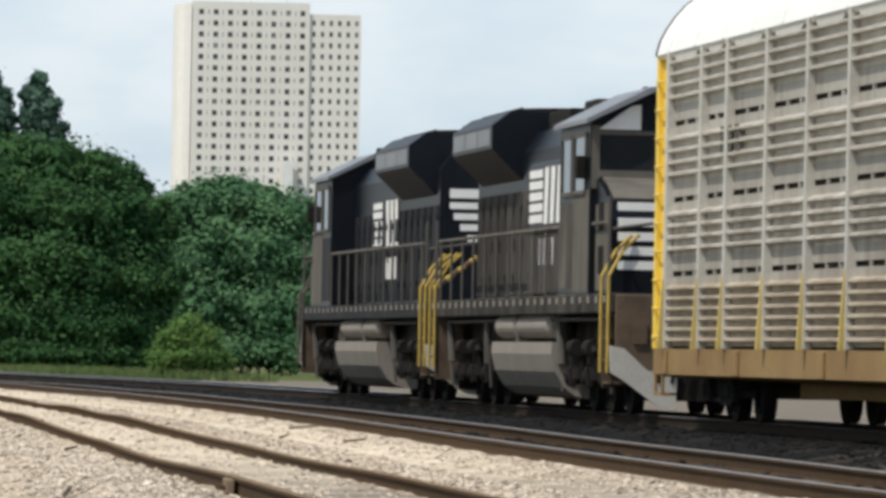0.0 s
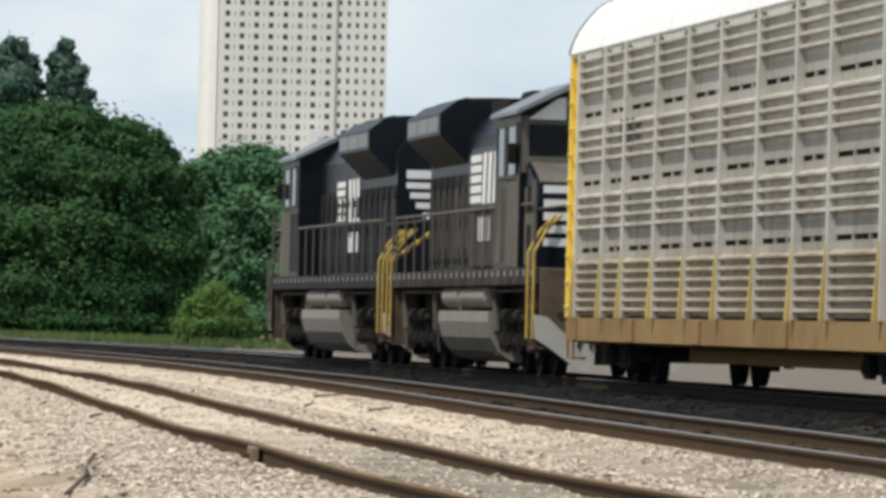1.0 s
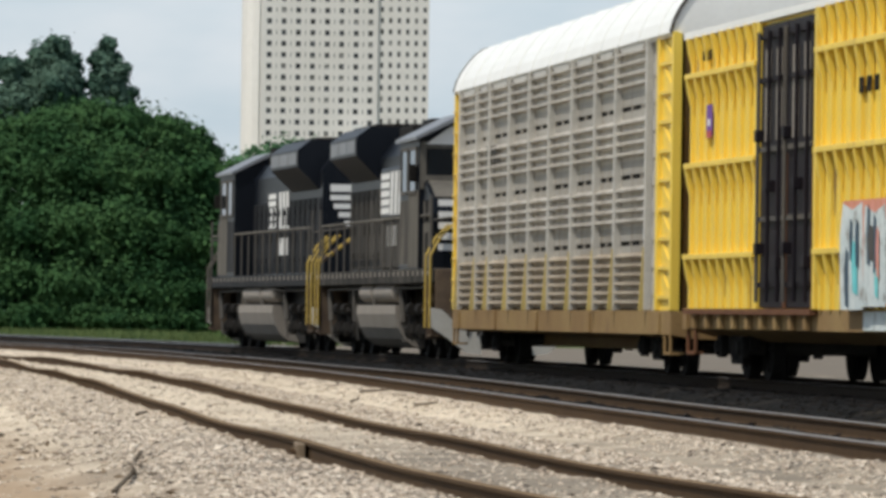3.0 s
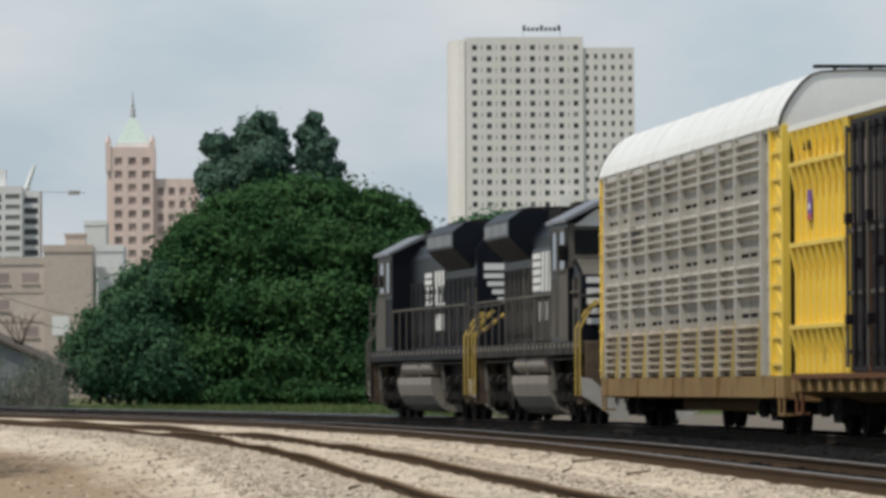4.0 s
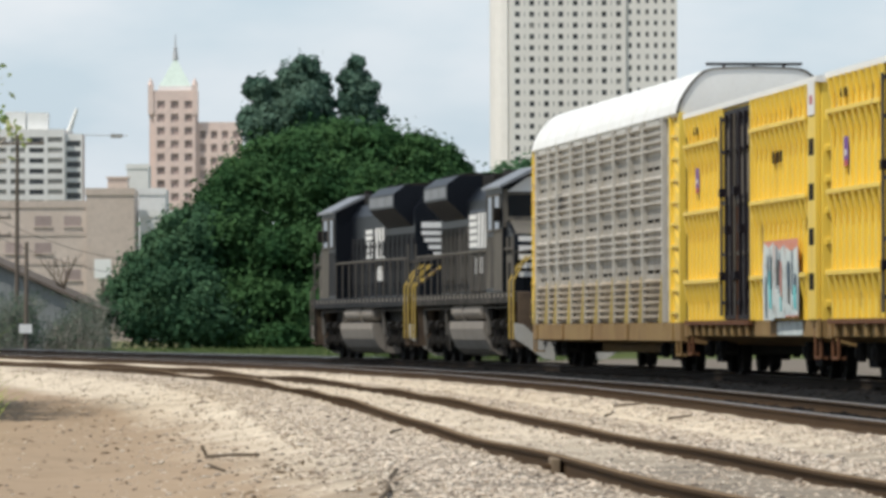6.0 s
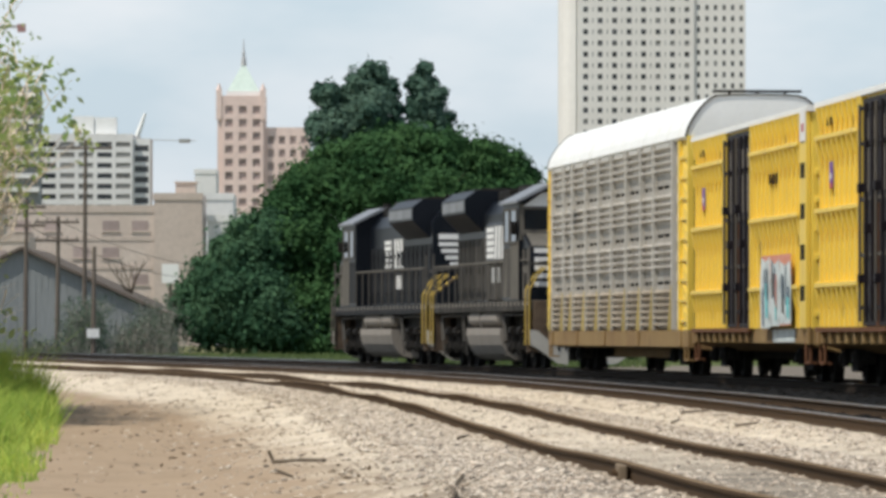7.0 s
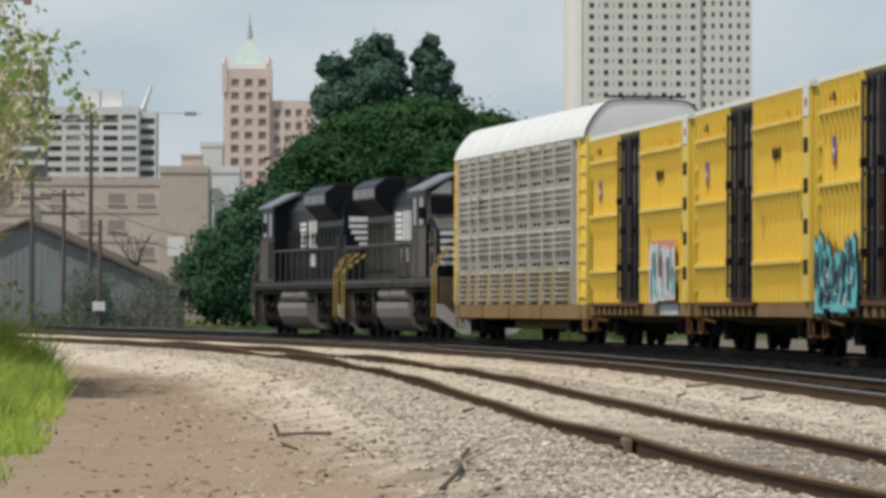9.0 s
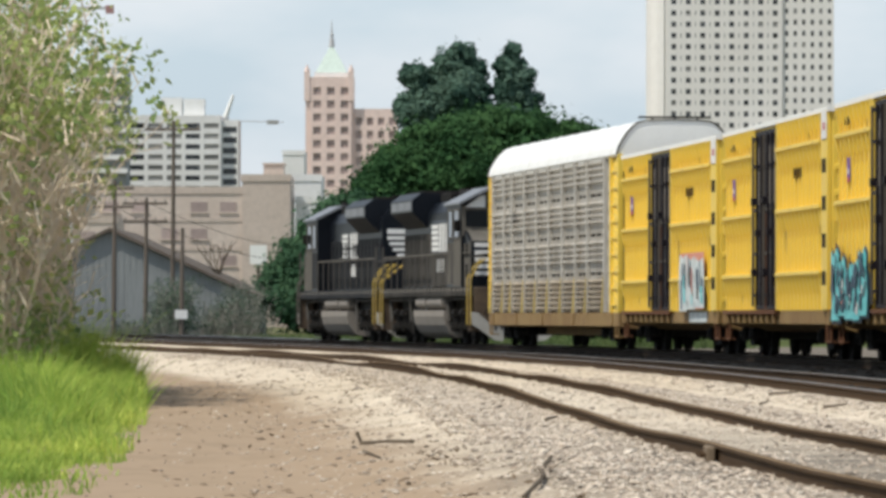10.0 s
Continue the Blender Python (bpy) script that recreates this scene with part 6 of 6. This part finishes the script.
# ---- grass ----
def blades(name, label, spots, mat, width):
    """spots: arrays x, y, z, height. One curved blade of two quads on each."""
    rng = np.random.default_rng(len(spots))
    p = spots[:, :3]
    h = spots[:, 3:4]
    n = len(p)
    a = rng.uniform(0, 6.283, n)
    side = np.stack([np.cos(a), np.sin(a), np.zeros(n)], 1) * width
    lean = np.stack([rng.normal(0, 0.25, n), rng.normal(0, 0.25, n), np.ones(n)], 1)
    m = p + lean * h * 0.55
    t = m + (lean * np.array([1.9, 1.9, 0.8])) * h * 0.45
    q = np.concatenate([np.stack([p - side, p + side, m + side * 0.7, m - side * 0.7], 1), np.stack([m - side * 0.7, m + side * 0.7, t + side * 0.1, t - side * 0.1], 1)], 1).reshape(-1, 3)
    ob = quads_mesh(name, q, mat, None)
    return tagged(ob, label, "grass", kind="stuff")


def grass_spots(count, y0, y1, u_of, height_of, seed):
    rng = np.random.default_rng(seed)
    out = []
    while len(out) < count:
        y = rng.uniform(y0, y1)
        u = u_of(rng, y)
        x = siding_x(y) + u
        if noise.noise((x * 1.1, y * 0.30, 9.0)) < -0.02 and rng.random() < 0.85:
            continue
        out.append((x, y, ground_z(x, y) - 0.02, height_of(u, y) * rng.uniform(0.5, 1.2)))
    return np.array(out)


blades("grass", "bright green uncut grass beside the dirt track",
       grass_spots(46000, 40, 130, lambda g, y: -6.15 - max(0, y - 66) * 0.012 - max(0, 62 - y) * 0.015 - abs(g.normal(0, 1.0)) * (0.8 + 0.01 * y) - g.uniform(-0.5, 0.5), lambda u, y: (0.10 + 0.0165 * max(0, y - 54) * min(1.0, max(0.15, (-u - 5.0) / 2.2))) * (1 + 0.9 * noise.noise((u * 0.9, y * 0.25, 3.0))), 5), m_grass, 0.013)
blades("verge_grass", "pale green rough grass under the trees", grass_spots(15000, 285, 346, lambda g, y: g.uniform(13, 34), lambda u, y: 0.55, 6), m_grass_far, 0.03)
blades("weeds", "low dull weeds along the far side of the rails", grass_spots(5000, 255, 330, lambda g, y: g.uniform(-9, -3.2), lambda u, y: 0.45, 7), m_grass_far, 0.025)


# ---- loose stones ----
def stones(name, label, count, y0, y1, power, u_of, size, mat, seed):
    rng = np.random.default_rng(seed)
    base = np.array([(1, 0, 0), (-1, 0, 0), (0, 1, 0), (0, -1, 0), (0, 0, 0.8), (0, 0, -0.8)], float)
    tris = np.array([(0, 2, 4), (2, 1, 4), (1, 3, 4), (3, 0, 4), (2, 0, 5), (1, 2, 5), (3, 1, 5), (0, 3, 5)])
    ys = y0 * (y1 / y0) ** (rng.random(count) ** power)
    us = u_of(rng, ys)
    xs = np.array([siding_x(y) for y in ys]) + us
    zs = np.array([ground_z(x, y) for x, y in zip(xs, ys)])
    s = size * rng.lognormal(0, 0.38, count) * (1 + 0.003 * (ys - y0))
    v = base[None] * s[:, None, None] * rng.uniform(0.65, 1.35, (count, 6, 1))
    a = rng.uniform(0, 6.283, count)
    ca, sa = np.cos(a)[:, None], np.sin(a)[:, None]
    vx, vy = v[:, :, 0] * ca - v[:, :, 1] * sa, v[:, :, 0] * sa + v[:, :, 1] * ca
    tilt = rng.normal(0, 0.4, (count, 1))
    vz = v[:, :, 2] * 0.5 + vx * tilt * 0.6
    pts = np.stack([vx + xs[:, None], vy + ys[:, None], vz + zs[:, None]], 2).reshape(-1, 3)
    idx = (tris[None] + (np.arange(count) * 6)[:, None, None]).reshape(-1)
    me = bpy.data.meshes.new(name)
    me.vertices.add(len(pts))
    me.vertices.foreach_set("co", pts.astype(np.float32).ravel())
    me.loops.add(len(idx))
    me.loops.foreach_set("vertex_index", idx.astype(np.int32))
    me.polygons.add(len(idx) // 3)
    me.polygons.foreach_set("loop_start", np.arange(0, len(idx), 3, dtype=np.int32))
    me.update(calc_edges=True)
    me.materials.append(mat)
    return tagged(new(name, me), label, "gravel", kind="stuff")


def stone_mat(name, tones):
    m = bpy.data.materials.new(name)
    m.use_nodes = True
    n, l = m.node_tree.nodes, m.node_tree.links
    geo, r = n.new("ShaderNodeNewGeometry"), n.new("ShaderNodeValToRGB")
    els = r.color_ramp.elements
    while len(els) < len(tones):
        els.new(0.5)
    for i, c in enumerate(tones):
        els[i].position, els[i].color = i / (len(tones) - 1), (*c, 1)
    l.new(geo.outputs["Random Per Island"], r.inputs["Fac"])
    l.new(r.outputs["Color"], n["Principled BSDF"].inputs["Base Color"])
    n["Principled BSDF"].inputs["Roughness"].default_value = 0.9
    n["Principled BSDF"].inputs["Specular IOR Level"].default_value = 0.06
    return m


m_stone = stone_mat("ballast_stone", [(0.06, 0.048, 0.04), (0.52, 0.43, 0.34), (0.66, 0.56, 0.445), (0.32, 0.25, 0.185), (0.74, 0.65, 0.53), (0.15, 0.118, 0.09)])
# dark stones, blackened further for the shade about the train
m_stone_dark = stone_mat("dark_shaded_stone", [(0.005, 0.005, 0.005), (0.009, 0.008, 0.008), (0.022, 0.019, 0.017), (0.006, 0.006, 0.006)])


def near_bed(g, ys):
    u = g.uniform(-2.4, 3.5, len(ys))
    filled = (abs(u) < 0.68) & (g.random(len(ys)) < 0.75)          # dirt between the siding's rails
    u = np.where(filled, np.where(u > 0, u + 1.5, u - 1.2), u)
    out = g.random(len(ys)) < 0.11
    return np.where(out, -1.6 - abs(g.normal(0, 1.6, len(ys))), u)


stones("ballast", "loose pale crushed stone between the tracks", 105000, 33, 200, 1.25, near_bed, 0.019, m_stone, 31)
stones("sooty_ballast", "dark oily crushed stone under the train, its shade in the colour", 26000, 40, 260, 1.0, lambda g, ys: g.uniform(3.7, 11.6, len(ys)), 0.03, m_stone_dark, 32)


# ---- sticks on the ground ----
def stick(label, pts, r):
    bm = bmesh.new()
    for a, b in zip(pts, pts[1:]):
        rod(bm, a, b, r, r * 0.75, sides=6)
    tagged(part("stick", bm, m_bark), label, "stick", "fallen sticks")


def on_ground(col, row, lift=0.03):
    """Where a direction meets the ground."""
    y = 40.0
    for _ in range(40):
        z = ground_z(seen_x(col, y), y)
        y = y * 0.5 + 0.5 * (EYE.z - z) * HORIZON_SCALE / (row - 529.8)
    return Vector((seen_x(col, y), y, ground_z(seen_x(col, y), y) + lift))


p, q = on_ground(512, 757), on_ground(604, 757)
stick("brown broken branch lying on bare dirt", [p + Vector((-0.05, 0, 0.12)), p, p.lerp(q, 0.5) + Vector((0, 0, 0.01)), q], 0.02)
p, q = on_ground(516, 776, 0.02), on_ground(545, 781, 0.02)
stick("short brown twig lying on bare dirt", [p, q], 0.015)
p, q = on_ground(800, 852, 0.02), on_ground(848, 786, 0.05)
stick("thin dark twig lying across pale gravel", [p, p.lerp(q, 0.4) + Vector((0.05, 0, 0.01)), p.lerp(q, 0.75), q], 0.02)
for c, r, w in ((1265, 667, 32), (1355, 690, 24), (1225, 685, 8), (850, 714, 12)):
    p, q = on_ground(c - w, r + 2, 0.04), on_ground(c + w * 0.6, r, 0.06)
    stick("dark splinter of old tie wood on ballast", [p, q], 0.018)


# ---- dry bits on the dirt ----
m_litter = surface("dry_litter", (0.21, 0.155, 0.10), 0.95, second=(0.13, 0.09, 0.06), scale=1.0, grain=8)


def litter():
    rng = np.random.default_rng(41)
    pts = []
    for i in range(1400):
        y = 40 * (150 / 40) ** rng.random()
        u = -2.2 - 0.012 * max(0, y - 40) - abs(rng.normal(0, 2.0))
        if noise.noise((u * 1.3, y * 0.5, 6.0)) < 0.0 and rng.random() < 0.8:
            continue
        x = siding_x(y) + u
        z = ground_z(x, y) + 0.012
        a, s, w = rng.uniform(0, 6.3), rng.uniform(0.02, 0.09), rng.uniform(0.006, 0.022)
        d, e = np.array([math.cos(a), math.sin(a), rng.normal(0, 0.25)]) * s, np.array([-math.sin(a), math.cos(a), rng.normal(0, 0.4)]) * w
        c = np.array([x, y, z])
        pts += [c - d, c + e, c + d, c - e]
    tagged(quads_mesh("litter", np.array(pts), m_litter, None), "scattered brown twigs and dead leaves on dirt", "litter", kind="stuff")


litter()
motions()
